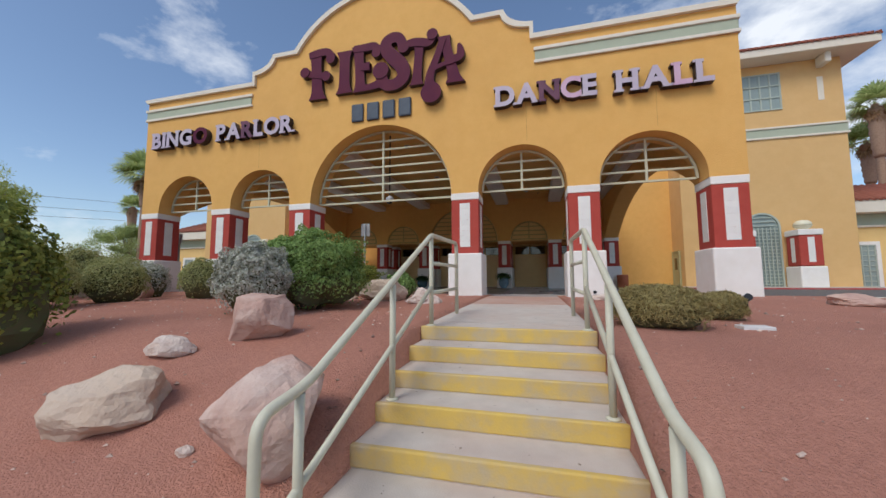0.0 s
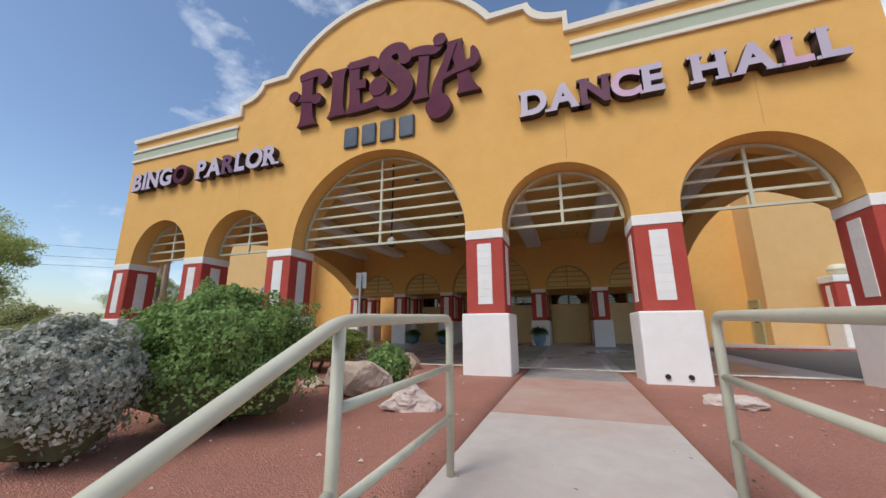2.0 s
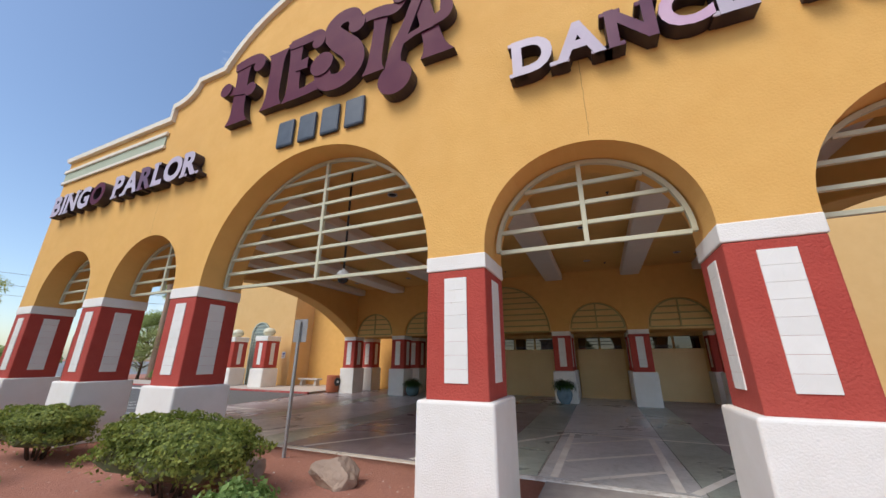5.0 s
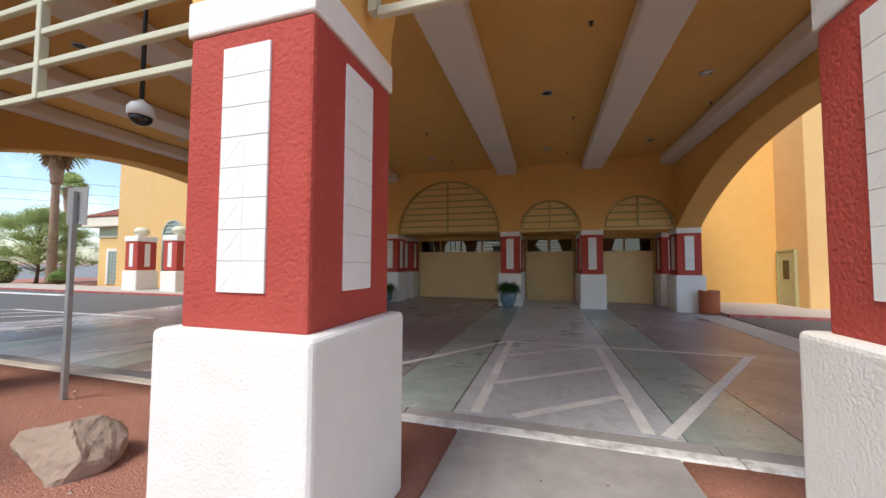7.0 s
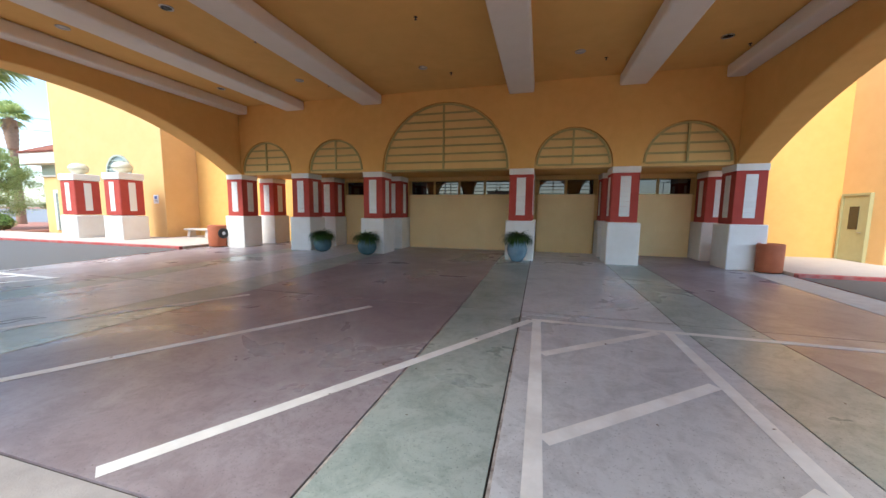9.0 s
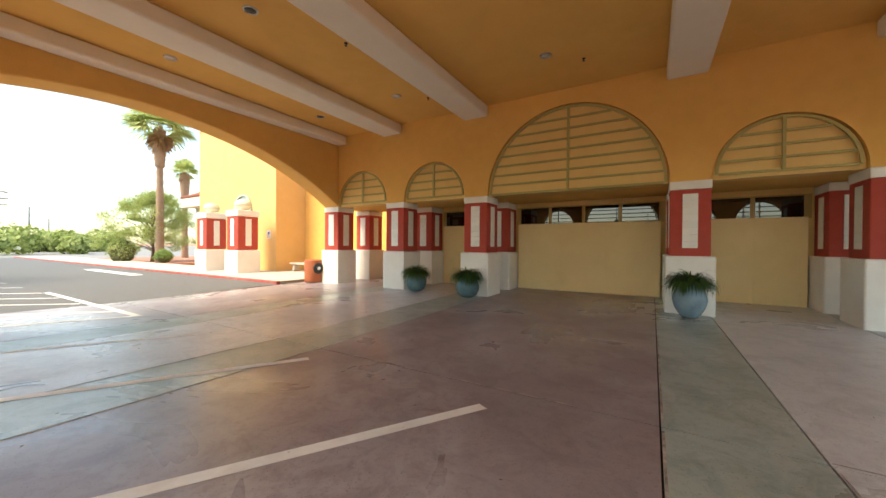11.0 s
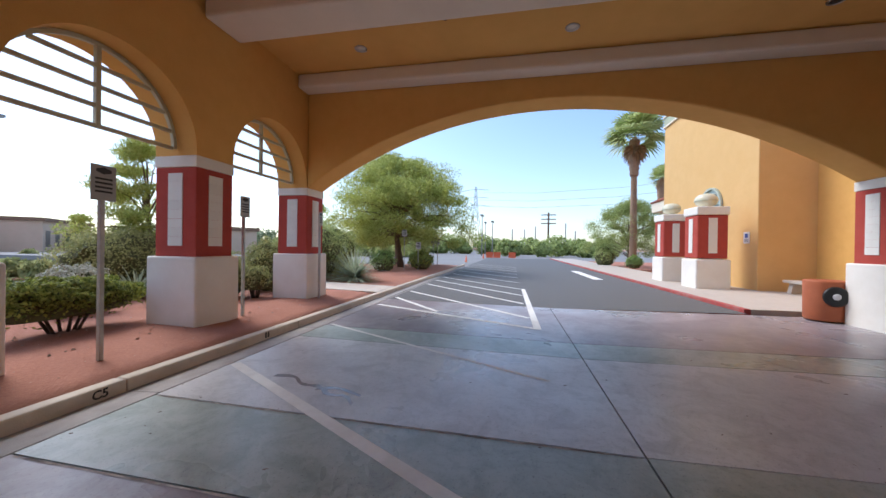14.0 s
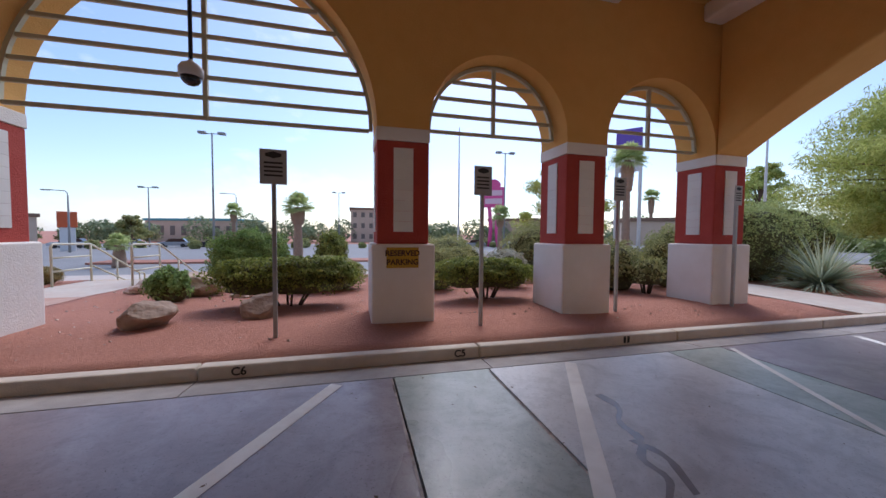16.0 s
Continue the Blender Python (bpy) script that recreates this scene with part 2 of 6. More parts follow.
def tube(bm, pts, r, n=10, cap=True):
    """A round bar along a line of points; r is one radius or one for each point."""
    pts = [Vector(p) for p in pts]
    rs = r if isinstance(r, (list, tuple)) else [r] * len(pts)
    rings, side = [], None
    for i, p in enumerate(pts):
        t = (pts[min(i + 1, len(pts) - 1)] - pts[max(i - 1, 0)]).normalized()
        if side is None:
            side = t.cross(Vector((0.31, 0.2, 0.93) if abs(t.z) < 0.8 else (1, 0.1, 0))).normalized()
        side = (side - t * side.dot(t)).normalized()
        up = t.cross(side)
        rings.append([bm.verts.new(p + rs[i] * (math.cos(2 * math.pi * k / n) * side + math.sin(2 * math.pi * k / n) * up)) for k in range(n)])
    for a, b in zip(rings, rings[1:]):
        for k in range(n):
            f = bm.faces.new((a[k], a[(k + 1) % n], b[(k + 1) % n], b[k]))
            f.smooth = True
    if cap:
        bm.faces.new(rings[0][::-1])
        bm.faces.new(rings[-1])
    return bm


def lathe(bm, profile, n=24, at=(0, 0, 0)):
    rings = [[bm.verts.new((at[0] + r * math.cos(2 * math.pi * k / n), at[1] + r * math.sin(2 * math.pi * k / n), at[2] + z)) for k in range(n)] for r, z in profile]
    for a, b in zip(rings, rings[1:]):
        for k in range(n):
            bm.faces.new((a[k], a[(k + 1) % n], b[(k + 1) % n], b[k])).smooth = True
    bm.faces.new(rings[0][::-1])
    bm.faces.new(rings[-1])
    return bm


def rounded(line, radius, steps=6):
    """A line of points with its inner corners rounded."""
    out = [Vector(line[0])]
    for a, b, c in zip(line, line[1:], line[2:]):
        a, b, c = Vector(a), Vector(b), Vector(c)
        k = min(radius, (a - b).length / 2, (c - b).length / 2)
        p, q = b + (a - b).normalized() * k, b + (c - b).normalized() * k
        for i in range(steps + 1):
            s = i / steps
            out.append((1 - s) ** 2 * p + 2 * s * (1 - s) * b + s * s * q)
    out.append(Vector(line[-1]))
    return out


def bevelled(ob, width, segments=3, angle=35):
    m = ob.modifiers.new("bevel", "BEVEL")
    m.width, m.segments, m.limit_method, m.angle_limit = width, segments, "ANGLE", radians(angle)
    return ob


def arc(cx, cz, r, a0, a1, n):
    return [(cx + r * math.cos(radians(a0 + (a1 - a0) * i / n)), cz + r * math.sin(radians(a0 + (a1 - a0) * i / n))) for i in range(n + 1)]


# ---- plan ----
MID = -4.53                       # the entrance's centre line
FRONT, FRONT_IN = 9.83, 10.66     # front wall
BACK, BACK_IN = 22.95, 23.75      # screen wall before the doors
CAP0, CAP1 = 2.93, 3.12
TOP = 7.30
LEFT, RIGHT = MID - 9.40, MID + 9.40
ARCHES = [(-7.40, 1.205), (-4.24, 1.175), (0.0, 2.295), (4.24, 1.175), (7.40, 1.205)]
PIERS = [-9.01, -5.80, -2.68, 2.68, 5.80, 9.01]
CEIL, BEAM_Z = 5.81, 5.48


def spring(r):
    return 3.11 if r > 2 else 3.19


def arched_outline(x_lo, x_hi, top):
    """Lower edge of a wall that stands on the piers, with its arches, then the upper edge given."""
    pts = [(x_lo, CAP1)]
    for c, r in ARCHES:
        pts += [(MID + c - r, CAP1)] + arc(MID + c, spring(r), r, 180, 0, 36 if r > 2 else 26) + [(MID + c + r, CAP1)]
    pts += [(x_hi, CAP1)] + top
    return pts


def curl(a, b, ctrl, n=10):
    return [((1 - s) ** 2 * a[0] + 2 * s * (1 - s) * ctrl[0] + s * s * b[0], (1 - s) ** 2 * a[1] + 2 * s * (1 - s) * ctrl[1] + s * s * b[1]) for s in [i / n for i in range(n + 1)]]


def gable(dx=0.0, dz=0.0):
    """The curved parapet's right half as offsets from the centre line, from the outside in."""
    e = [(9.40 + dx, TOP + dz), (4.55 + dx, TOP + dz), (4.55 + dx, 7.66 + dz)]
    e += curl((4.55 + dx, 7.66 + dz), (3.75 + dx, 8.16 + dz), (3.88 + dx, 7.70 + dz))
    e += [(2.9 + dx, 8.16 + dz)]
    cz = 6.31
    r, a0 = math.hypot(2.9 + dx, 8.16 + dz - cz), math.degrees(math.atan2(8.16 + dz - cz, 2.9 + dx))
    e += arc(0, cz, r, a0, 90, 18)[1:]
    return e


def full_gable(dx=0.0, dz=0.0):
    e = gable(dx, dz)
    return [(MID + x, z) for x, z in e] + [(MID - x, z) for x, z in e[-2::-1]]


# ---- structure ----
wall_front = part("wall_front", prism(bmesh.new(), arched_outline(LEFT, RIGHT, full_gable()), FRONT, FRONT_IN), STUCCO)
tagged(wall_front, "ochre stucco facade wall with five arches and curved gable", "wall", kind="structure")
bevelled(wall_front, 0.07)
g_out, g_in = full_gable(0.10, 0.14), full_gable()
bm = prism(bmesh.new(), g_out + g_in[::-1], FRONT - 0.09, FRONT_IN + 0.05)
coping = tagged(part("parapet_coping", bm, CREAM), "cream stucco coping along the curved parapet", "coping", kind="structure")

back_pts = arched_outline(LEFT, RIGHT, [(RIGHT, 7.2), (LEFT, 7.2)])
wall_back = part("wall_back", prism(bmesh.new(), back_pts, BACK, BACK_IN), STUCCO)
tagged(wall_back, "ochre stucco screen wall with arches over the doors", "wall", kind="structure")
bevelled(wall_back, 0.04)

SIDE_RISE = 1.90
Y0, Y1 = FRONT_IN, BACK
half = (Y1 - Y0) / 2
sr = (half ** 2 + SIDE_RISE ** 2) / (2 * SIDE_RISE)
sa0 = math.degrees(math.asin(half / sr))
side_pts = arc((Y0 + Y1) / 2, CAP1 + SIDE_RISE - sr, sr, 90 + sa0, 90 - sa0, 40) + [(Y1, 7.2), (Y0, 7.2)]
for name, xa, xb in (("wall_left", LEFT, LEFT + 0.78), ("wall_right", RIGHT - 0.78, RIGHT)):
    w = part(name, prism(bmesh.new(), side_pts, xa, xb, "x"), STUCCO)
    tagged(w, "ochre stucco side wall with one wide shallow arch", "wall", kind="structure")
    bevelled(w, 0.04)
tagged(part("ceiling", boxed(LEFT + 0.78, RIGHT - 0.78, Y0, Y1, CEIL, CEIL + 0.3), CEILING), "ochre painted canopy ceiling", "ceiling", kind="structure")
tagged(part("canopy_roof", boxed(LEFT + 0.2, RIGHT - 0.2, FRONT_IN + 0.06, BACK_IN, 7.205, 7.28), CREAM), "flat roof deck of the entrance canopy", "roof", kind="structure")

for xa, xb in ((LEFT + 0.782, -12.69), (-10.85, -10.05), (-7.61, -6.82), (-2.33, -1.54), (0.92, 1.67), (3.63, RIGHT - 0.782)):
    b = part("ceiling_beam", boxed(xa, xb, Y0 + 0.002, Y1 - 0.002, BEAM_Z, CEIL - 0.002, bevel=0.05), BEAM)
    tagged(b, "beige painted ceiling beam across the canopy", "beam", group="canopy beams", kind="structure")


def pier(w, d, z0, base_top, label):
    """A pier: white plinth, red shaft with tiled panels, white cap."""
    p = thing("pier", label, "column", group="entrance columns")
    h, k, o = w / 2, d / 2, 0.085
    part("plinth", boxed(-h - o, h + o, -k - o, k + o, z0, base_top, bevel=0.035, segments=3), WHITE, p, "white stucco plinth")
    part("shaft", boxed(-h, h, -k, k, base_top - 0.01, CAP0, bevel=0.02), RED, p, "red textured stucco shaft")
    part("cap", boxed(-h - 0.012, h + 0.012, -k - 0.012, k + 0.012, CAP0, CAP1 + 0.002, bevel=0.012), WHITE, p, "white cap")
    lo, hi, rows = base_top + 0.18, CAP0 - 0.10, 8
    for side in range(4):
        rot = Matrix.Rotation(side * math.pi / 2, 4, "Z")
        face, pw = (k, 0.145) if side % 2 == 0 else (h, 0.145)
        for i in range(rows):
            za, zb = lo + (hi - lo) * i / rows, lo + (hi - lo) * (i + 1) / rows - 0.002
            bm = boxed(-pw, pw, -face - 0.012, -face + 0.02, za, zb, bevel=0.002, segments=1)
            prism(bm, [(-0.004, za + 0.003), (0.004, za + 0.003), (0.004, zb - 0.003), (-0.004, zb - 0.003)], -face - 0.0132, -face - 0.006)
            prism(bm, [(-pw + 0.004, za + 0.003), (-pw + 0.014, za + 0.003), (-0.006, zb - 0.006), (-0.006, zb - 0.003), (-0.012, zb - 0.003)], -face - 0.0130, -face - 0.006)
            bmesh.ops.transform(bm, matrix=rot, verts=bm.verts)
            part("tile", bm, TILE, p)
    return p


front_pier = pier(0.77, FRONT_IN - FRONT, -0.1, 1.42, "white and red stucco column with tiled panels")
FY, BY = (FRONT + FRONT_IN) / 2, (BACK + BACK_IN) / 2
ROW_Y = [FY, BY, 25.12]
for row in ROW_Y:
    for c in PIERS:
        m = pose(MID + c, row, 0)
        if row == FY and c == PIERS[0]:
            front_pier.matrix_basis = m
        else:
            copy_thing(front_pier, m)

# ---- floor and ground ----
VALLEY = 16.87


def floor_z(y):
    return 0.05 + (0.012 * (VALLEY - y) if y < VALLEY else 0.0145 * (min(y, 23.0) - VALLEY))


def ramp(v, a, b):
    s = min(max((v - a) / (b - a), 0.0), 1.0)
    return s * s * (3 - 2 * s)


def ground_z(x, y):
    z = -0.84 + 1.03 * ramp(y, 0.3, 4.1) + 0.08 * min(max((y - 4) / 6, 0.0), 1.0) - 0.07 * ramp(y, 10.3, 11.7) - 0.2 * ramp(-y, 4.2, 6.6)
    return z - 0.75 * ramp(-x, 33.5, 36.0)


def sheet(xs, ys, height):
    bm = bmesh.new()
    grid = [[bm.verts.new((x, y, height(x, y))) for x in xs] for y in ys]
    for j in range(len(ys) - 1):
        for i in range(len(xs) - 1):
            bm.faces.new((grid[j][i], grid[j][i + 1], grid[j + 1][i + 1], grid[j + 1][i])).smooth = True
    return bm


PX0, PX1 = -1.23, 0.57


def bed(x, y):
    z = ground_z(x, y)
    if -20 < x < 20 and -1 < y < 11.5:
        z += 0.035 * noise.noise((x * 0.9, y * 0.9, 0)) + 0.05 * noise.noise((x * 0.3, y * 0.3, 3))
    if PX0 < x < PX1 and y > -0.5:
        z -= 0.5
    if -17.1 < x < -15.2 and y > 4.6:
        z -= 0.15
    if y > 11.76:
        z = -0.45
    return z


xs = [-3000, -400, -120, -60, -40, -36, -34, -32] + [-30 + 0.5 * i for i in range(57)] + [PX0 - 0.25, PX0 - 0.02, PX0 + 0.02, -0.4, PX1 - 0.02, PX1 + 0.02, PX1 + 0.25] + [1.25 + 0.5 * i for i in range(38)] + [24, 30, 60, 120, 400, 3000]
ys = [-3000, -400, -120, -50, -25, -12, -6, -3, -2] + [-1.2 + 0.3 * i for i in range(43)] + [11.75, 11.8, 30, 120, 400, 3000]
tagged(part("ground", sheet(sorted(xs), ys, bed), DIRT), "red desert gravel ground sloping down from the entrance", "ground", kind="structure")
tagged(part("road", sheet([-60, -36, -14.78], [12.2, VALLEY, 21.5], lambda x, y: floor_z(y) - 0.004), ASPHALT), "dark asphalt drive beside the entrance", "road", kind="structure")
tagged(part("road_east", sheet([5.2, 60], [12.2, VALLEY, 21.9], lambda x, y: floor_z(y) - 0.004), ASPHALT), "dark asphalt drive", "road", kind="structure")
tagged(part("lot_west", boxed(-420, -36.02, -60, 200, -0.5, 0.02), LOT), "wide grey asphalt car park", "car park", kind="structure")
tagged(part("lot_front", boxed(-420, 300, -70, -7, -1.3, -0.97), LOT), "wide grey asphalt car park below the entrance", "car park", kind="structure")
tagged(part("pavement_front", boxed(-30, 40, -6.9, -4.2, -1.3, -0.80, bevel=0.01), CONCRETE), "concrete pavement at the foot of the steps", "pavement", kind="structure")
for x0, x1 in ((-30, -19), (-14, -2.5), (4.0, 13), (18, 30)):
    tagged(part("planting_strip", boxed(x0, x1, -19.0, -16.2, -1.2, -0.82, bevel=0.04), DIRT), "raised red gravel planting strip in the car park", "planting strip", kind="structure")

XL = [-14.75, -11.2, -10.35, -7.92, -6.88, -2.50, -1.46, 0.82, 1.85, 4.31]
YL = [12.32, VALLEY, 25.9]
COL = [SLAB_PURPLE, SLAB_GREEN, SLAB_GREY, SLAB_GREEN, SLAB_PURPLE, SLAB_GREEN, SLAB_GREY, SLAB_GREEN, SLAB_PURPLE]


def slope_box(x0, x1, y0, y1, depth=0.09, lift=0.0):
    bm = bmesh.new()
    prism(bm, [(y0, floor_z(y0) + lift), (y1, floor_z(y1 - 1e-6) + lift), (y1, floor_z(y1 - 1e-6) - depth), (y0, floor_z(y0) - depth)], x0, x1, "x")
    return bm


drive = thing("driveway", "stained concrete driveway slabs with dark joints", "floor", kind="structure")
for j in range(2):
    part("joint_bed", slope_box(-14.79, 5.2, YL[j], min(YL[j + 1], 25.9), 0.2, -0.02), JOINT, drive)
for i in range(9):
    for j in range(2):
        part("slab", slope_box(XL[i] + 0.008, XL[i + 1] - 0.008, YL[j] + 0.008, YL[j + 1] - 0.008), COL[i], drive)
for j in range(2):
    part("edge_slab", slope_box(4.326, 5.19, YL[j] + 0.008, YL[j + 1] - 0.008), CONCRETE, drive)


def stripe(a, b, w=0.1, lift=0.004):
    a, b = Vector(a), Vector(b)
    d = (b - a).normalized()
    s = Vector((-d.y, d.x)) * w / 2
    bm = bmesh.new()
    n = 8
    prev = None
    for i in range(n + 1):
        p = a.lerp(b, i / n)
        k = 0.05 * noise.noise((p.x * 3, p.y * 3, 1)) * w
        ring = [bm.verts.new((q.x, q.y, floor_z(q.y) + lift)) for q in (p - s * (1 + k), p + s * (1 + k))]
        if prev:
            bm.faces.new((prev[0], ring[0], ring[1], prev[1]))
        prev = ring
    return tagged(part("parking_stripe", bm, PAINT), "worn white painted parking line", "road marking", "parking lines", "structure")


lines = [((-1.20, 12.38), (-1.20, 16.42)), ((-1.28, 16.45), (3.28, 16.43)), ((0.51, 12.38), (0.57, 16.38)), ((0.67, 12.36), (3.16, 16.38)), ((-1.13, 15.1), (0.42, 16.36)), ((-1.13, 13.47), (0.46, 14.78)), ((-0.78, 12.40), (0.46, 13.42))]
lines += [((-3.76, 12.37), (-1.28, 16.42)), ((-6.33, 12.37), (-3.97, 16.40)), ((-8.90, 12.38), (-6.60, 16.45))]
lines += [((-11.30, 12.4), (-9.32, 16.3)), ((-13.75, 12.4), (-12.10, 16.34)), ((-15.1, 12.45), (-13.25, 14.1)), ((-16.7, 12.4), (-13.15, 16.25)), ((-19.2, 12.4), (-15.2, 16.2)), ((-20.9, 12.4), (-17.0, 16.2)), ((-22.7, 12.4), (-18.85, 16.2))]
for a, b in lines:
    stripe(a, b, 0.07 if a == (-11.30, 12.4) else 0.125)
stripe((-12.02, 16.36), (-18.9, 16.3), 0.15, 0.007)
low = 0.002
for i in range(6):
    stripe((-25.2 - 2.6 * i, 12.45), (-21.4 - 2.6 * i, 16.2), 0.1, low)
stripe((-31, 20.2), (-24, 20.2), 0.5, low)

kerb = thing("kerb", "cream concrete kerb with a grey gutter", "kerb", kind="structure")
for i in range(17):
    x0 = 16.03 - 3.0 * (i + 1)
    part("kerb_stone", boxed(x0 + 0.006, x0 + 2.994, 11.74, 11.905, -0.3, 0.215, bevel=0.022), KERB_WHITE if -2.5 < x0 < 1.5 else KERB, kerb)
    part("gutter", prism(bmesh.new(), [(11.907, 0.082), (12.308, 0.104), (12.308, -0.2), (11.907, -0.2)], x0 + 0.006, x0 + 2.994, "x"), GUTTER, kerb)

# ---- stairs and path ----
stairs = thing("stairs", "concrete steps with worn yellow painted nosings", "stairs", kind="structure")
for i in range(7):
    z, y = 0.205 - 0.146 * i, 4.08 - 0.381 * i
    part("step", boxed(PX0, PX1, y, y + (0.395 if i else 0.45), z - 0.5, z, bevel=0.018), CONCRETE, stairs)
    part("nosing", boxed(PX0 - 0.004, PX1 + 0.004, y - 0.006, y + 0.045, z - 0.142, z + 0.004, bevel=0.012), NOSING, stairs)
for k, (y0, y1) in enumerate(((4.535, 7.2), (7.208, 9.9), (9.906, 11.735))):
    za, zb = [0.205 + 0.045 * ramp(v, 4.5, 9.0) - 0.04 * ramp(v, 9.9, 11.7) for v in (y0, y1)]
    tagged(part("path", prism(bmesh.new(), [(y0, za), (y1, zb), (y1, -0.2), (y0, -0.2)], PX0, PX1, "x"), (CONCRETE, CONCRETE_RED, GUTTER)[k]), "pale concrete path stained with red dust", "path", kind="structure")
tagged(part("path_foot", boxed(PX0, PX1, -4.2, 1.78, -1.4, -0.815), CONCRETE), "concrete path at the foot of the steps", "path", kind="structure")
tagged(part("path_west", prism(bmesh.new(), [(5.0, 0.20), (9.0, 0.29), (11.735, 0.218), (11.735, -0.2), (5.0, -0.2)], -17.0, -15.3, "x"), CONCRETE), "pale concrete path through the gravel bed", "path", kind="structure")


def handrail(x):
    r = thing("handrail", "cream painted tubular steel handrail", "handrail", group="stair handrails")
    top = rounded([(x, 1.60, -0.84), (x, 1.60, 0.15), (x, 1.93, 0.20), (x, 4.13, 1.22), (x, 5.44, 1.25), (x, 5.44, 0.20)], 0.10)
    part("top_rail", tube(bmesh.new(), top, 0.027), RAIL, r)
    part("low_rail", tube(bmesh.new(), [(x, 1.62, -0.38), (x, 4.12, 0.63)], 0.022), RAIL, r)
    for z in (0.90, 0.57):
        part("landing_rail", tube(bmesh.new(), [(x, 4.14, z), (x, 5.43, z + 0.01)], 0.022), RAIL, r)
    for y, z0, z1 in ((1.88, -0.68, 0.17), (3.03, -0.235, 0.68), (4.13, 0.203, 1.21)):
        p = part("post", tube(bmesh.new(), [(x, y, z0), (x, y, z1)], 0.025), RAIL, r)
        part("base_collar", lathe(bmesh.new(), [(0.05, 0.0), (0.05, 0.012), (0.03, 0.02)], 14, (x, y, z0 + 0.002)), RAIL, p)
    return r


for x in (-1.13, 0.49):
    handrail(x)


# ---- facade: bands, grilles, lettering ----
for name, x0, x1 in (("west", LEFT, MID - 4.70), ("east", MID + 4.70, RIGHT)):
    t = thing("trim", "cream and sage parapet band", "trim", kind="structure")
    part("upper_band", boxed(x0 - 0.05, x1 + 0.05, FRONT - 0.07, FRONT - 0.002, 6.95, 7.05, bevel=0.015), CREAM, t)
    part("sage_band", boxed(x0 - 0.02, x1, FRONT - 0.03, FRONT - 0.002, 6.69, 6.949), SAGE, t)
    part("lower_band", boxed(x0 - 0.05, x1 + 0.05, FRONT - 0.06, FRONT - 0.002, 6.60, 6.689, bevel=0.015), CREAM, t)
for xs_, k in ((LEFT, -1), (RIGHT, 1)):
    a, b = (xs_ - 0.05, xs_ - 0.002) if k < 0 else (xs_ + 0.002, xs_ + 0.05)
    t = thing("trim", "cream and sage parapet band", "trim", kind="structure")
    part("upper_band", boxed(a, b, FRONT, BACK, 6.95, 7.05), CREAM, t)
    part("sage_band", boxed(a + 0.02, b - 0.02, FRONT, BACK, 6.69, 6.949), SAGE, t)
    part("lower_band", boxed(a, b, FRONT, BACK, 6.60, 6.689), CREAM, t)


# olive bars of the back arches, with the porch shade mixed into the colour
OLIVE_SHADED = material("shaded_olive_grille_paint", (0.42, 0.35, 0.13), 0.6, (0.36, 0.30, 0.11), 8.0, 0.5)


def grille(cx, r, y, rows, label, thick=0.03, paint=None):
    """An arched grille: a bent frame, level bars and one upright."""
    g = thing("arch_grille", label, "grille", at=(cx, y, 0), group="arch grilles")
    z0 = spring(r) + 0.03
    paint = paint or GRILLE
    out, inn = arc(0, z0, r - 0.04, 180, 0, 30), arc(0, z0, r - 0.095, 0, 180, 30)
    part("frame", prism(bmesh.new(), out + inn, -thick, thick), paint, g)
    for i in range(rows):
        z = z0 + (r - 0.09) * i / rows
        hw = math.sqrt(max((r - 0.096) ** 2 - (z - z0) ** 2, 0.01)) 
        part("bar", boxed(-hw, hw, -thick + 0.006, thick - 0.006, z - 0.028, z + 0.028, bevel=0.006, segments=1), paint, g)
    part("upright", boxed(-0.03, 0.03, -thick - 0.004, thick + 0.004, z0 - 0.028, z0 + r - 0.09, bevel=0.006, segments=1), paint, g)
    return g


for c, r in ARCHES:
    grille(MID + c, r, 10.28, 8 if r > 2 else 4, "pale sage painted steel grille in an open arch")
    grille(MID + c, r - 0.02, BACK + 0.05, 8 if r > 2 else 4, "olive painted steel grille, shade-tinted, on a blind arch", 0.022, OLIVE_SHADED)
    pan = part("arch_infill", prism(bmesh.new(), [(MID + c - r + 0.002, CAP1)] + arc(MID + c, spring(r), r - 0.002, 180, 0, 36) + [(MID + c + r - 0.002, CAP1)], BACK + 0.12, BACK + 0.5), STUCCO_PALE)
    tagged(pan, "pale ochre stucco infill of a blind arch", "wall panel", kind="structure")

LILAC = material("faded_lilac_letter_face", (0.50, 0.43, 0.50), 0.45, (0.40, 0.31, 0.42), 3.0, 0.7, stain=(0.56, 0.52, 0.51), stain_scale=1.5, stain_amount=0.6)
PINK = material("faded_pink_letter_face", (0.56, 0.34, 0.46), 0.35, (0.62, 0.44, 0.52), 2.0, 0.7)
PLUM = material("plum_letter_face", (0.105, 0.014, 0.035), 0.6, (0.08, 0.012, 0.04), 2.0, 0.7, spec=0.15)
PLUM_DARK = material("dark_plum_letter_face", (0.10, 0.03, 0.06), 0.35, (0.16, 0.05, 0.08), 2.0, 0.7)
RETURN = material("dark_letter_return", (0.035, 0.022, 0.028), 0.5)
SLATE = material("slate_blue_paint", (0.055, 0.075, 0.10), 0.5, (0.04, 0.055, 0.08), 5.0, 0.5)


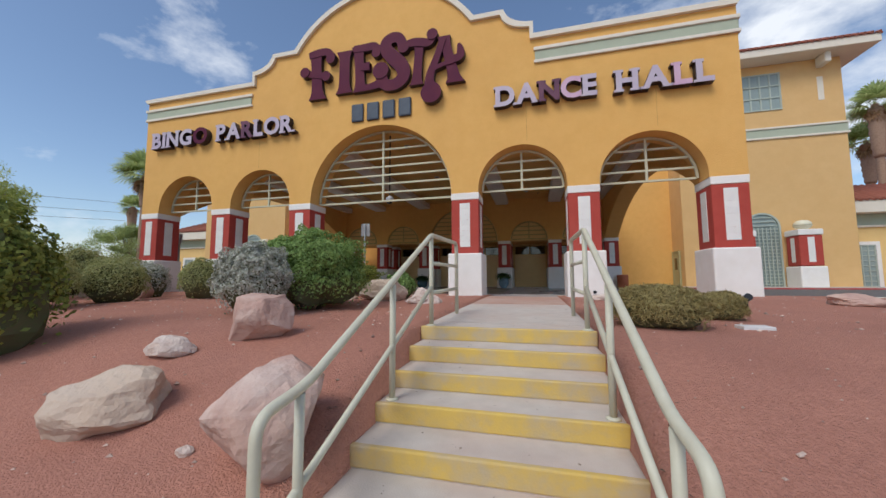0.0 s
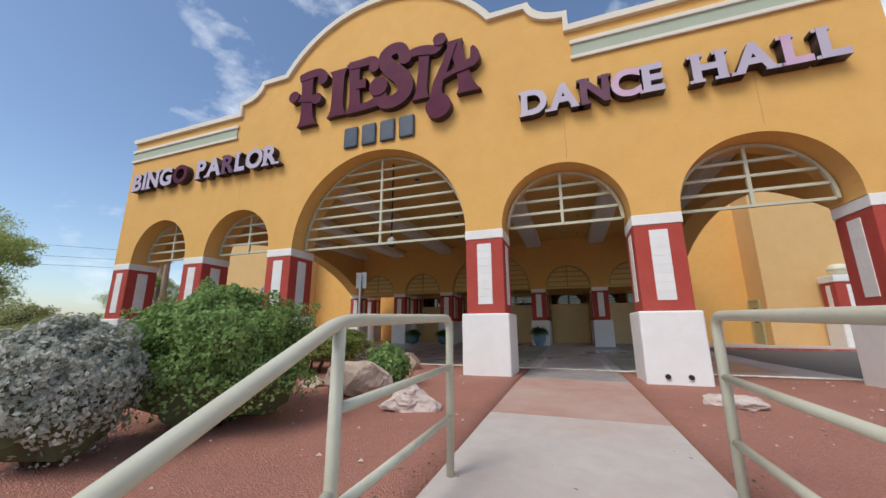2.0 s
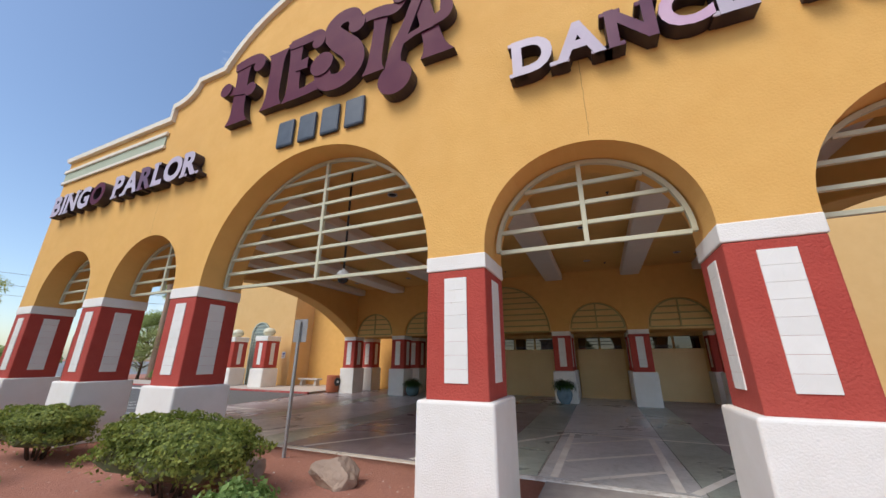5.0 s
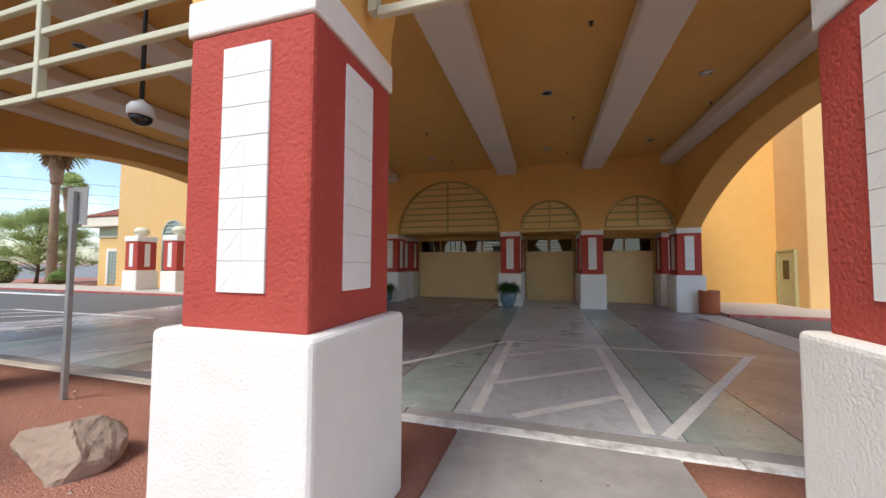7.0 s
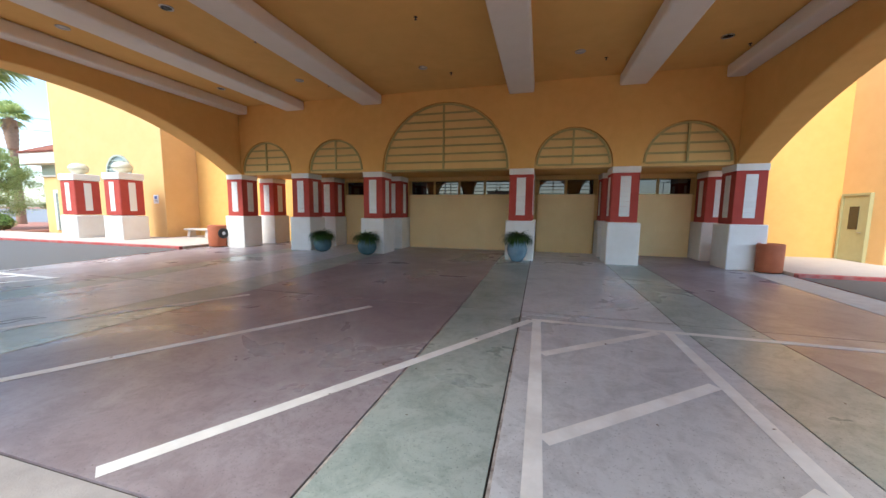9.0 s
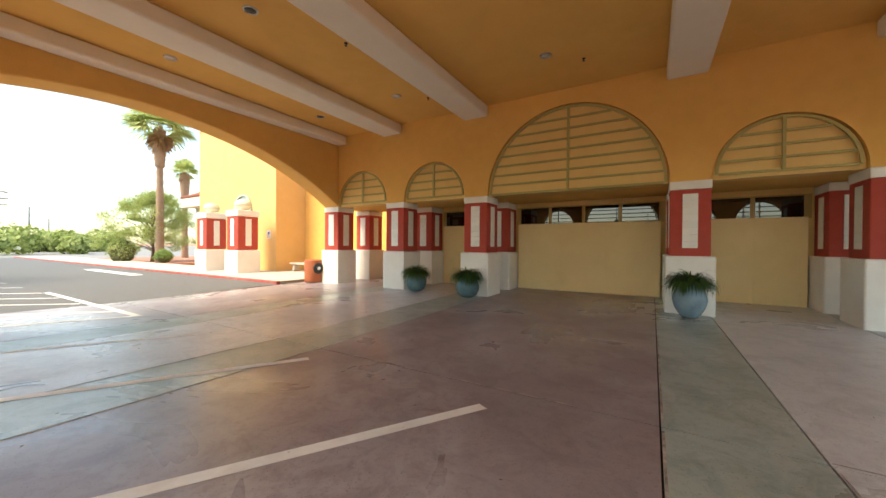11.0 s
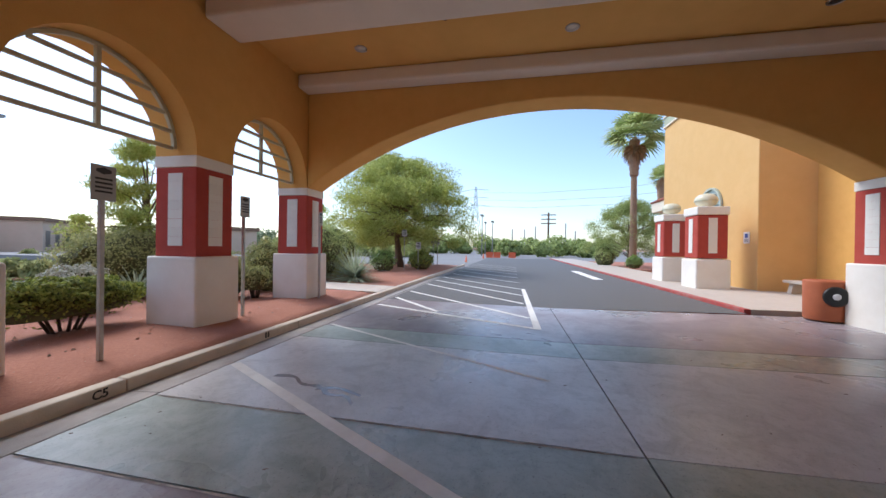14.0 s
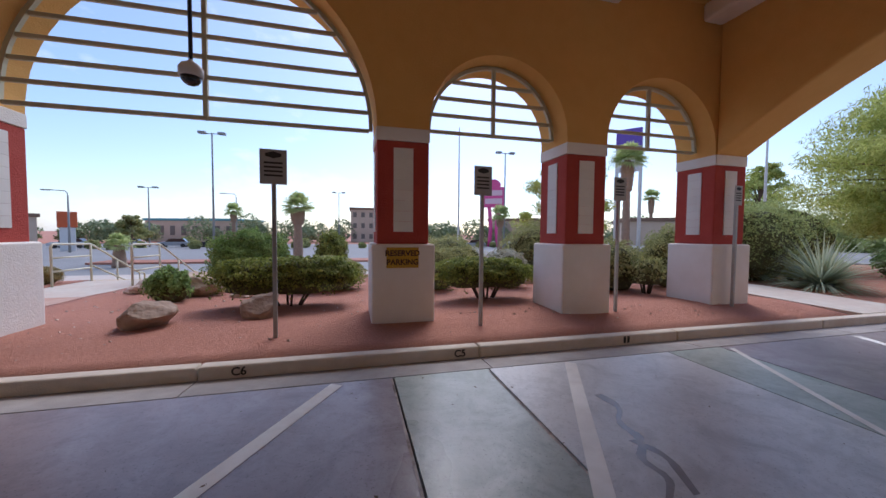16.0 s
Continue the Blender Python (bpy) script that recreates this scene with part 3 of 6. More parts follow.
def text_mesh(txt, size, extrude, offset=0.0):
    c = bpy.data.curves.new("text", "FONT")
    c.body, c.size, c.extrude, c.offset = txt, size, extrude, offset
    c.resolution_u = 4
    ob = bpy.data.objects.new("text", c)
    scene.collection.objects.link(ob)
    bpy.context.view_layer.update()
    me = bpy.data.meshes.new_from_object(ob.evaluated_get(bpy.context.evaluated_depsgraph_get()))
    bpy.data.objects.remove(ob)
    return me


# where the stems of a letter end in slabs: across its width, at the foot (0) and the head (1)
SERIFS = {"B": ((0.16, (0, 1)),), "D": ((0.14, (0, 1)),), "P": ((0.16, (0, 1)),), "R": ((0.15, (0, 1)), (0.9, (0,))), "E": ((0.16, (0, 1)),), "L": ((0.16, (0, 1)),), "I": ((0.5, (0, 1)),),
          "N": ((0.12, (0, 1)), (0.88, (1,))), "H": ((0.13, (0, 1)), (0.87, (0, 1))), "A": ((0.07, (0,)), (0.92, (0,)))}


def two_tone(ob):
    ob.data.materials.append(RETURN)
    for p in ob.data.polygons:
        p.material_index = 0 if p.normal.y < -0.7 or p.normal.y > 0.7 else 1
    return ob


def letter_sign(word, x0, x1, z0, h, faces, label):
    """Raised channel letters between x0 and x1, one part a letter."""
    s = thing("wall_sign", label, "sign", at=(x0, FRONT - 0.11, z0))
    widths, meshes = [], []
    for ch in word:
        me = text_mesh(ch, h / 0.74, 0.10, 0.030)
        xs_ = [v.co.x for v in me.vertices]
        meshes.append((me, min(xs_)))
        widths.append(max(xs_) - min(xs_))
    gap = (x1 - x0 - sum(widths)) / max(len(word) - 1, 1)
    stretch = 1.0
    if gap < 0.03:
        stretch = (x1 - x0 - 0.03 * (len(word) - 1)) / sum(widths)
        gap = 0.03
    if gap > 0.09:
        stretch = (x1 - x0 - 0.09 * (len(word) - 1)) / sum(widths)
        gap = 0.09
    x = 0.0
    for ch, (me, lo), w, f in zip(word, meshes, widths, faces):
        me.transform(pose(0, 0, 0, 90) @ Matrix.Translation((-lo, 0, 0)))
        me.transform(Matrix.Translation((x, 0, 0)) @ Matrix.Diagonal((stretch, 1, 1, 1)))
        me.materials.clear()
        me.materials.append(f)
        me.materials.append(RETURN)
        for p in me.polygons:
            p.material_index = 0 if p.normal.y < -0.9 else 1
        ob = new("letter", me)
        ob.parent = s
        z_top = max(v.co.z for v in me.vertices)
        z_low = min(v.co.z for v in me.vertices)
        for at, ends in SERIFS.get(ch, ()):
            for top in ends:
                zc = z_top - 0.035 if top else z_low + 0.035
                cx = x + w * stretch * at
                sb = boxed(cx - 0.12, cx + 0.12, -0.094, 0.096, zc - 0.035, zc + 0.035, bevel=0.008, segments=1)
                two_tone(part("serif", sb, f, ob))
        x += w * stretch + gap
    return s


letter_sign("BINGO", -13.36, -10.86, 5.47, 0.57, [LILAC, LILAC, LILAC, LILAC, PLUM], "raised lilac and plum letters reading BINGO")
letter_sign("PARLOR", -10.46, -7.40, 5.47, 0.57, [LILAC, LILAC, PLUM_DARK, LILAC, LILAC, LILAC], "raised lilac and plum letters reading PARLOR")
letter_sign("DANCE", -0.93, 1.66, 5.43, 0.56, [LILAC, LILAC, PLUM_DARK, PINK, LILAC], "raised lilac and plum letters reading DANCE")
letter_sign("HALL", 2.10, 4.24, 5.42, 0.56, [LILAC, LILAC, PINK, LILAC], "raised lilac and pink letters reading HALL")

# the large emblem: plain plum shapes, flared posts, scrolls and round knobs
emblem = thing("wall_emblem", "large plum emblem of flared posts, scrolls and round knobs", "sign", at=(0, FRONT, 0))


def flared(x0, z0, x1, z1, w0, w1, depth):
    """A post from a wide foot to a wide head, slim between."""
    n, left, right = 14, [], []
    for i in range(n + 1):
        q = i / n
        k = (w0 + (w1 - w0) * q) * (0.62 + 0.40 * abs(2 * q - 1) ** 5)
        x, z = x0 + (x1 - x0) * q, z0 + (z1 - z0) * q
        left.append((x - k, z))
        right.append((x + k, z))
    return prism(bmesh.new(), left + right[::-1], -depth, -0.01)


def scroll(line, widths, depth):
    """A flat ribbon of changing width along a bent line."""
    pts = [Vector(p) for p in line]
    for _ in range(3):
        pts = [pts[0]] + [q for a, b in zip(pts, pts[1:]) for q in (a.lerp(b, 0.25), a.lerp(b, 0.75))] + [pts[-1]]
    n = len(pts) - 1
    left, right = [], []
    for i, p in enumerate(pts):
        t = (pts[min(i + 1, n)] - pts[max(i - 1, 0)]).normalized()
        q = i / n * (len(widths) - 1)
        j = min(int(q), len(widths) - 2)
        k = widths[j] + (widths[j + 1] - widths[j]) * (q - j)
        left.append(beside(p, t, k))
        right.append(beside(p, t, -k))
    bm = bmesh.new()
    for (a, b), (c, d_) in zip(zip(left, left[1:]), zip(right, right[1:])):
        quad = [bm.verts.new((q[0], y, q[1])) for y in (-depth, -0.01) for q in (a, b, d_, c)]
        for f in ((0, 1, 2, 3), (7, 6, 5, 4), (0, 4, 5, 1), (2, 6, 7, 3)):
            bm.faces.new([quad[m] for m in f])
    bmesh.ops.remove_doubles(bm, verts=bm.verts, dist=0.0005)
    bmesh.ops.recalc_face_normals(bm, faces=bm.faces)
    return bm


def beside(p, t, k):
    return (p.x - t.y * k, p.y + t.x * k)


d = 0.150
for x0, z0, x1, z1, w0, w1 in ((-6.57, 6.43, -6.66, 8.0, 0.31, 0.28), (-5.62, 6.50, -5.62, 7.88, 0.29, 0.28), (-5.06, 6.47, -5.14, 7.95, 0.25, 0.24), (-3.24, 6.42, -3.14, 7.72, 0.22, 0.20), (-2.06, 6.33, -2.40, 7.78, 0.28, 0.20)):
    two_tone(part("post", flared(x0, z0, x1, z1, w0, w1, d), PLUM, emblem))
    d += 0.003
for line, widths in ((((-6.9, 7.93), (-6.55, 7.98), (-6.2, 7.98), (-6.05, 7.72)), (0.10, 0.13, 0.12, 0.14)), (((-7.0, 7.35), (-6.6, 7.22), (-6.25, 7.18)), (0.12, 0.09, 0.12)),
                     (((-5.3, 7.88), (-4.9, 7.86), (-4.55, 7.88), (-4.48, 7.62)), (0.10, 0.12, 0.13, 0.12)), (((-5.2, 6.56), (-4.75, 6.56), (-4.45, 6.62)), (0.10, 0.10, 0.14)), (((-5.05, 7.24), (-4.75, 7.24)), (0.10, 0.14)),
                     (((-3.66, 7.66), (-3.75, 8.0), (-4.1, 8.02), (-4.28, 7.75), (-4.0, 7.40), (-3.68, 7.1), (-3.60, 6.7), (-3.95, 6.48), (-4.3, 6.58), (-4.38, 6.95)), (0.13, 0.15, 0.17, 0.19, 0.22, 0.22, 0.19, 0.17, 0.18, 0.2)),
                     (((-3.62, 7.62), (-3.45, 7.75), (-3.1, 7.72), (-2.85, 7.62), (-2.72, 7.85)), (0.13, 0.12, 0.13, 0.12, 0.14)), (((-2.42, 7.7), (-2.62, 7.1), (-2.85, 6.6), (-2.80, 6.15)), (0.10, 0.10, 0.13, 0.22)),
                     (((-2.68, 6.82), (-2.4, 6.92), (-2.1, 6.95)), (0.07, 0.06, 0.06)), (((-2.15, 7.0), (-1.92, 7.05), (-1.88, 7.2), (-1.95, 7.46)), (0.10, 0.12, 0.11, 0.02))):
    two_tone(part("scroll", scroll([(x, z) for x, z in line], widths, d), PLUM, emblem))
    d += 0.003
for cx, cz, r in ((-7.03, 7.37, 0.17), (-6.25, 7.14, 0.16), (-6.1, 7.70, 0.16), (-4.52, 7.62, 0.15), (-4.37, 7.02, 0.26), (-3.64, 7.64, 0.18), (-2.74, 7.88, 0.17), (-2.78, 6.10, 0.31)):
    two_tone(part("knob", prism(bmesh.new(), arc(cx, cz, r, 0, 345, 23), -d, -0.01), PLUM, emblem))
    d += 0.002
bars = thing("wall_plate", "four slate blue plain bars on the facade", "sign", at=(0, FRONT, 0))
for i in range(4):
    x = -5.40 + 0.52 * i
    part("bar", boxed(x, x + 0.40, -0.07, -0.004, 5.57, 6.14, bevel=0.04), SLATE, bars)

# ---- behind the screen wall: porch, panels, windows ----
tagged(part("porch_soffit", boxed(LEFT, RIGHT, BACK + 0.51, 25.58, CAP1 + 0.03, CAP1 + 0.3), CEILING), "ochre porch soffit behind the screen wall", "ceiling", kind="structure")
tagged(part("wall_doors", boxed(MID - 6.4, RIGHT, 25.6, 26.55, -0.1, 7.3), STUCCO_PALE), "pale ochre wall behind the boarded doors", "wall", kind="structure")
tagged(part("wall_set_back", boxed(-19.9, 8.9, 26.6, 32, -0.1, 9.0), STUCCO), "ochre stucco building wall set back behind the canopy", "wall", kind="structure")
DARK_GLASS = material("dark_window_glass", (0.008, 0.009, 0.010), 0.0, (0.02, 0.022, 0.025), 2.0, 0.4, spec=0.7)
PANE_GLASS = bpy.data.materials.new("black_window_pane")
PANE_GLASS.use_nodes = True
pane_bsdf = PANE_GLASS.node_tree.nodes["Principled BSDF"]
pane_bsdf.inputs["Base Color"].default_value = (0.006, 0.007, 0.008, 1)
pane_bsdf.inputs["Roughness"].default_value = 0.015
pane_bsdf.inputs["Specular IOR Level"].default_value = 0.8
FRAME = material("ochre_window_frame", (0.50, 0.33, 0.12), 0.6, (0.44, 0.29, 0.10), 6.0, 0.5)
FZ = floor_z(23.0)
for k in range(1, 5):
    x0, x1 = MID + PIERS[k] + 0.52, MID + PIERS[k + 1] - 0.52
    b = thing("boarded_door", "doorway boarded with painted plywood sheets", "boarding", group="boarded doorways")
    nb = 2 if x1 - x0 > 3 else 1
    n_sheets = 3 if nb == 2 else 2
    for i in range(n_sheets):
        xa, xb = x0 + (x1 - x0) * i / n_sheets, x0 + (x1 - x0) * (i + 1) / n_sheets
        part("sheet", boxed(xa + 0.0008, xb - 0.0008, 25.42, 25.50, FZ - 0.03, 2.40, bevel=0.0015, segments=1), PLY, b)
    w = thing("window_1", "dark transom window over the boarding", "window", group="transom windows", kind="structure")
    nwin = 2 * nb
    part("window_frame", boxed(x0 - 0.1, x1 + 0.1, 25.57, 25.598, 2.38, 2.99), FRAME, w)
    for i in range(nwin):
        xa, xb = x0 + (x1 - x0) * i / nwin, x0 + (x1 - x0) * (i + 1) / nwin
        part("pane", boxed(xa + 0.05, xb - 0.05, 25.55, 25.568, 2.36, 2.95), PANE_GLASS, w)

# ---- ceiling fittings ----
CHROME = material("brushed_steel", (0.55, 0.54, 0.52), 0.3, metal=1.0)
BLACK = material("black_plastic", (0.02, 0.02, 0.02), 0.4)
BULB = material("unlit_lamp_glass", (0.75, 0.72, 0.62), 0.15)
for c in (-7.4, -4.25, -0.1, 4.15, 7.35):
    for y in (12.65, 16.9, 21.05):
        L = thing("downlight", "recessed ceiling downlight with a steel ring", "ceiling light", at=(MID + c, y, CEIL), group="canopy downlights")
        part("ring", lathe(bmesh.new(), [(0.13, 0.0), (0.13, -0.012), (0.105, -0.02), (0.10, -0.003)], 20), CHROME, L)
        part("lens", lathe(bmesh.new(), [(0.099, -0.002), (0.099, -0.006), (0.02, -0.008)], 20), BULB if (int(y) + int(c)) % 2 else BLACK, L)
    for y in (14.6, 18.5, 21.6):
        S = thing("sprinkler", "small ceiling sprinkler head", "sprinkler", at=(MID + c + 0.7, y, CEIL), group="canopy sprinklers")
        part("head", lathe(bmesh.new(), [(0.04, 0.0), (0.04, -0.008), (0.012, -0.012), (0.012, -0.05), (0.03, -0.055)], 12), BLACK, S)

WHITE_PL = material("white_plastic", (0.70, 0.70, 0.68), 0.4)
dome = thing("dome_camera", "white dome security camera hanging on a pole", "camera", at=(-4.69, 11.15, 3.41))
part("pole", tube(bmesh.new(), [(0, 0, 0.12), (0, 0, CEIL - 3.42)], 0.022), BLACK, dome, "dark steel pole")
part("housing", lathe(bmesh.new(), [(0.022, 0.13), (0.045, 0.10), (0.095, 0.075), (0.125, 0.03), (0.125, -0.055), (0.112, -0.065)], 24), WHITE_PL, dome)
part("dome", lathe(bmesh.new(), [(0.105, -0.066), (0.098, -0.105), (0.07, -0.14), (0.034, -0.158), (0.003, -0.162)], 24), DARK_GLASS, dome, "dark glass dome")

# ---- pavements beside the canopy ----
RED_PAINT = material("worn_red_kerb_paint", (0.42, 0.06, 0.05), 0.7, (0.36, 0.10, 0.09), 6.0, 0.7, stain=(0.45, 0.32, 0.28), stain_scale=3.0, stain_amount=0.5)
PALE_CONC = material("pale_pavement_concrete", (0.52, 0.46, 0.40), 0.85, (0.46, 0.40, 0.35), 4.0, 0.6, 0.002, 80)
for x0, x1, y0 in ((-60, -15.0, 21.55), (5.2, 40, 21.95)):
    sw = thing("pavement", "pale concrete pavement with a red painted kerb", "pavement", kind="structure")
    n = int((x1 - x0) / 3.0)
    for i in range(n):
        xa, xb = x0 + (x1 - x0) * i / n, x0 + (x1 - x0) * (i + 1) / n
        part("flag", boxed(xa + 0.004, xb - 0.004, y0 + 0.16, 24.8, -0.2, 0.20, bevel=0.006, segments=1), PALE_CONC, sw)
        part("kerb_stone", boxed(xa + 0.004, xb - 0.004, y0, y0 + 0.155, -0.2, 0.20, bevel=0.015, segments=2), RED_PAINT, sw)
    tagged(part("pavement_back", boxed(max(x0, -19.9), min(x1, 8.9), 24.8, 26.6, -0.2, 0.19), PALE_CONC), "pale concrete pavement before the wall", "pavement", kind="structure")

# ---- towers ----
LATTICE = material("sage_lattice_steel", (0.42, 0.47, 0.40), 0.5, (0.36, 0.41, 0.34), 5.0, 0.5)
LATTICE_GLASS = material("pale_glazing", (0.30, 0.36, 0.33), 0.15, (0.24, 0.30, 0.28), 2.0, 0.5)
ROOF_TILE = material("red_roof_tile", (0.36, 0.13, 0.085), 0.8, (0.28, 0.10, 0.07), 8.0, 0.7, 0.004, 40, island=0.15)
GLOBE = material("cream_globe_glass", (0.74, 0.70, 0.52), 0.25, (0.66, 0.62, 0.44), 5.0, 0.5)


def tile_roof(bm, x0, x1, y0, y1, z, rise, inset):
    """A hipped roof of round tile courses."""
    n = int((x1 - x0) / 0.32)
    a = [(x0, y0, z), (x1, y0, z), (x1, y1, z), (x0, y1, z)]
    b = [(x0 + inset, y0 + inset, z + rise), (x1 - inset, y0 + inset, z + rise), (x1 - inset, y1 - inset, z + rise), (x0 + inset, y1 - inset, z + rise)]
    va, vb = [bm.verts.new(p) for p in a], [bm.verts.new(p) for p in b]
    for i in range(4):
        j = (i + 1) % 4
        bm.faces.new((va[i], va[j], vb[j], vb[i]))
    bm.faces.new(vb)
    for i in range(n):
        x = x0 + (x1 - x0) * (i + 0.5) / n
        k = min(1.0, (x - x0) / inset, (x1 - x) / inset)
        tube(bm, [(x, y0 - 0.04, z + 0.02), (x, y0 + inset * k, z + rise * k + 0.02)], 0.085, 7)
    for i in range(int((y1 - y0) / 0.32)):
        y = y0 + 0.16 + 0.32 * i
        k = min(1.0, (y - y0) / inset, (y1 - y) / inset)
        tube(bm, [(x0 - 0.04, y, z + 0.02), (x0 + inset * k, y, z + rise * k + 0.02)], 0.085, 7)
        tube(bm, [(x1 + 0.04, y, z + 0.02), (x1 - inset * k, y, z + rise * k + 0.02)], 0.085, 7)
    return bm


def arched_gate(cx, w, z0, z1, y):
    g = thing("lattice_gate", "sage arched lattice gate glazed behind", "gate", at=(cx, y, 0), group="tower gates")
    r = w / 2
    zs = z1 - r
    part("glazing", prism(bmesh.new(), [(-r, z0)] + arc(0, zs, r, 180, 0, 20) + [(r, z0)], 0.0, 0.02), LATTICE_GLASS, g)
    outl = [(-r, z0)] + arc(0, zs, r, 180, 0, 20) + [(r, z0)]
    inn = [(r - 0.09, z0)] + arc(0, zs, r - 0.09, 0, 180, 20) + [(-r + 0.09, z0)]
    part("frame", prism(bmesh.new(), outl + inn, -0.08, -0.002), LATTICE, g)
    x = -r + 0.26
    while x < r - 0.1:
        top = zs
        part("upright", boxed(x - 0.025, x + 0.025, -0.06, -0.02, z0, top), LATTICE, g)
        x += 0.2
    z = z0 + 0.12
    while z < z1 - 0.12:
        hw = r - 0.09 if z < zs else math.sqrt(max((r - 0.09) ** 2 - (z - zs) ** 2, 0.01))
        part("bar", boxed(-hw, hw, -0.07, -0.03, z - 0.025, z + 0.025), LATTICE, g)
        z += 0.2 if z < zs else 0.24
    return g


def gate_post(x, y):
    p = thing("gate_post", "red and white stucco post with a cream globe lamp", "post", at=(x, y, 0), group="tower posts")
    part("plinth", boxed(-0.60, 0.60, -0.60, 0.60, 0.0, 1.32, bevel=0.06, segments=2), WHITE, p)
    part("shaft", boxed(-0.52, 0.52, -0.52, 0.52, 1.35, 3.02, bevel=0.05, segments=2), RED, p)
    part("cap", boxed(-0.56, 0.56, -0.56, 0.56, 3.02, 3.34, bevel=0.04, segments=2), WHITE, p)
    for side in range(4):
        for xa in (-0.0,):
            bm = boxed(-0.15, 0.15, -0.532, -0.50, 1.55, 2.9, bevel=0.003, segments=1)
            bmesh.ops.transform(bm, matrix=Matrix.Rotation(side * math.pi / 2, 4, "Z"), verts=bm.verts)
            part("panel", bm, TILE, p)
    lamp = part("lamp", lathe(bmesh.new(), [(0.16, 3.34), (0.18, 3.38), (0.33, 3.46), (0.39, 3.60), (0.37, 3.74), (0.25, 3.86), (0.05, 3.90)], 22), GLOBE, p, "cream globe lamp")
    part("band", lathe(bmesh.new(), [(0.395, 3.585), (0.40, 3.61), (0.395, 3.635)], 22), GRILLE, lamp)
    return p


def tower(x0, x1, gate_x, post_x, win_x, post_y):
    y = 24.75
    t = thing("tower", "ochre stucco corner tower with sage band and tiled roof", "building", kind="structure")
    part("wall", boxed(x0, x1, y, 33, -0.1, 13.5, bevel=0.03), STUCCO_TOWER, t)
    part("band", boxed(x0 - 0.03, x1 + 0.03, y - 0.03, 33.03, 9.02, 9.5), SAGE, t)
    for za, zb in ((8.9, 9.02), (9.5, 9.62)):
        part("band_moulding", boxed(x0 - 0.09, x1 + 0.09, y - 0.09, 33.09, za, zb, bevel=0.02), CREAM, t)
    part("eave", boxed(x0 - 1.1, x1 + 1.1, y - 1.1, 34.1, 13.5, 13.95, bevel=0.03), CREAM, t)
    part("roof", tile_roof(bmesh.new(), x0 - 1.15, x1 + 1.15, y - 1.15, 34.15, 13.95, 2.0, 3.6), ROOF_TILE, t, "red clay tile roof")
    for k in (-1, 1):
        part("bracket", boxed(gate_x + 3.4 * k - 0.15, gate_x + 3.4 * k + 0.15, y - 0.75, y - 0.002, 12.9, 13.49, bevel=0.05), CREAM, t)
        part("slot", boxed(gate_x + 3.4 * k - 0.14, gate_x + 3.4 * k + 0.14, y - 0.02, y + 0.05, 11.0, 12.4), CREAM, t)
    w = part("window", boxed(win_x - 1.0, win_x + 1.0, y - 0.01, y + 0.02, 10.7, 12.9), LATTICE_GLASS, t)
    for i in range(5):
        part("muntin", boxed(win_x - 1.0 + 0.5 * i - 0.04, win_x - 1.0 + 0.5 * i + 0.04, y - 0.05, y - 0.012, 10.7, 12.9), LATTICE, w)
    for i in range(4):
        z = 10.7 + 2.2 * i / 3
        part("muntin", boxed(win_x - 1.04, win_x + 1.04, y - 0.056, y - 0.014, z - 0.04, z + 0.04), LATTICE, w)
    arched_gate(gate_x, 1.75, 0.2, 4.5, y - 0.03)
    for px in post_x:
        gate_post(px, post_y)
    return t


tower(-28.1, -19.9, -22.95, (-23.6, -20.55), -24.0, 23.35)
tower(8.9, 17.4, 12.95, (11.45, 14.45), 13.4, 24.0)


def wing(x0, x1):
    t = thing("wing", "low ochre stucco wing with a red tiled roof", "building", kind="structure")
    part("wall", boxed(x0, x1, 27.6, 36, -0.1, 4.6), STUCCO_PALE, t)
    part("frieze", boxed(x0 - 0.02, x1 + 0.02, 27.57, 36.02, 3.9, 4.6), SAGE, t)
    part("moulding", boxed(x0 - 0.1, x1 + 0.1, 27.48, 36.1, 3.78, 3.9, bevel=0.02), CREAM, t)
    part("eave", boxed(x0 - 0.7, x1 + 0.7, 26.8, 36.7, 4.6, 5.35, bevel=0.03), CREAM, t)
    part("roof", tile_roof(bmesh.new(), x0 - 0.75, x1 + 0.75, 26.75, 36.75, 5.35, 1.5, 3.0), ROOF_TILE, t, "red clay tile roof")
    return t


def lattice_door(x, y):
    dr = thing("lattice_door", "sage lattice door in a white surround", "door", at=(x, y, 0), group="wing doors")
    part("surround", prism(bmesh.new(), [(-0.75, 0.1), (-0.75, 2.9), (0.75, 2.9), (0.75, 0.1), (0.55, 0.1), (0.55, 2.7), (-0.55, 2.7), (-0.55, 0.1)], -0.06, -0.004), WHITE, dr)
    part("leaf", boxed(-0.55, 0.55, -0.02, -0.006, 0.1, 2.7), LATTICE_GLASS, dr)
    for i in range(4):
        part("upright", boxed(-0.5 + 0.333 * i - 0.03, -0.5 + 0.333 * i + 0.03, -0.05, -0.022, 0.1, 2.7), LATTICE, dr)
    for i in range(9):
        part("bar", boxed(-0.55, 0.55, -0.056, -0.024, 0.15 + 0.31 * i, 0.2 + 0.31 * i), LATTICE, dr)
    return dr


wing(-35.0, -28.15)
wing(17.45, 40)
for x in (-33.2, -30.6, 19.6, 23.4):
    lattice_door(x, 27.57)

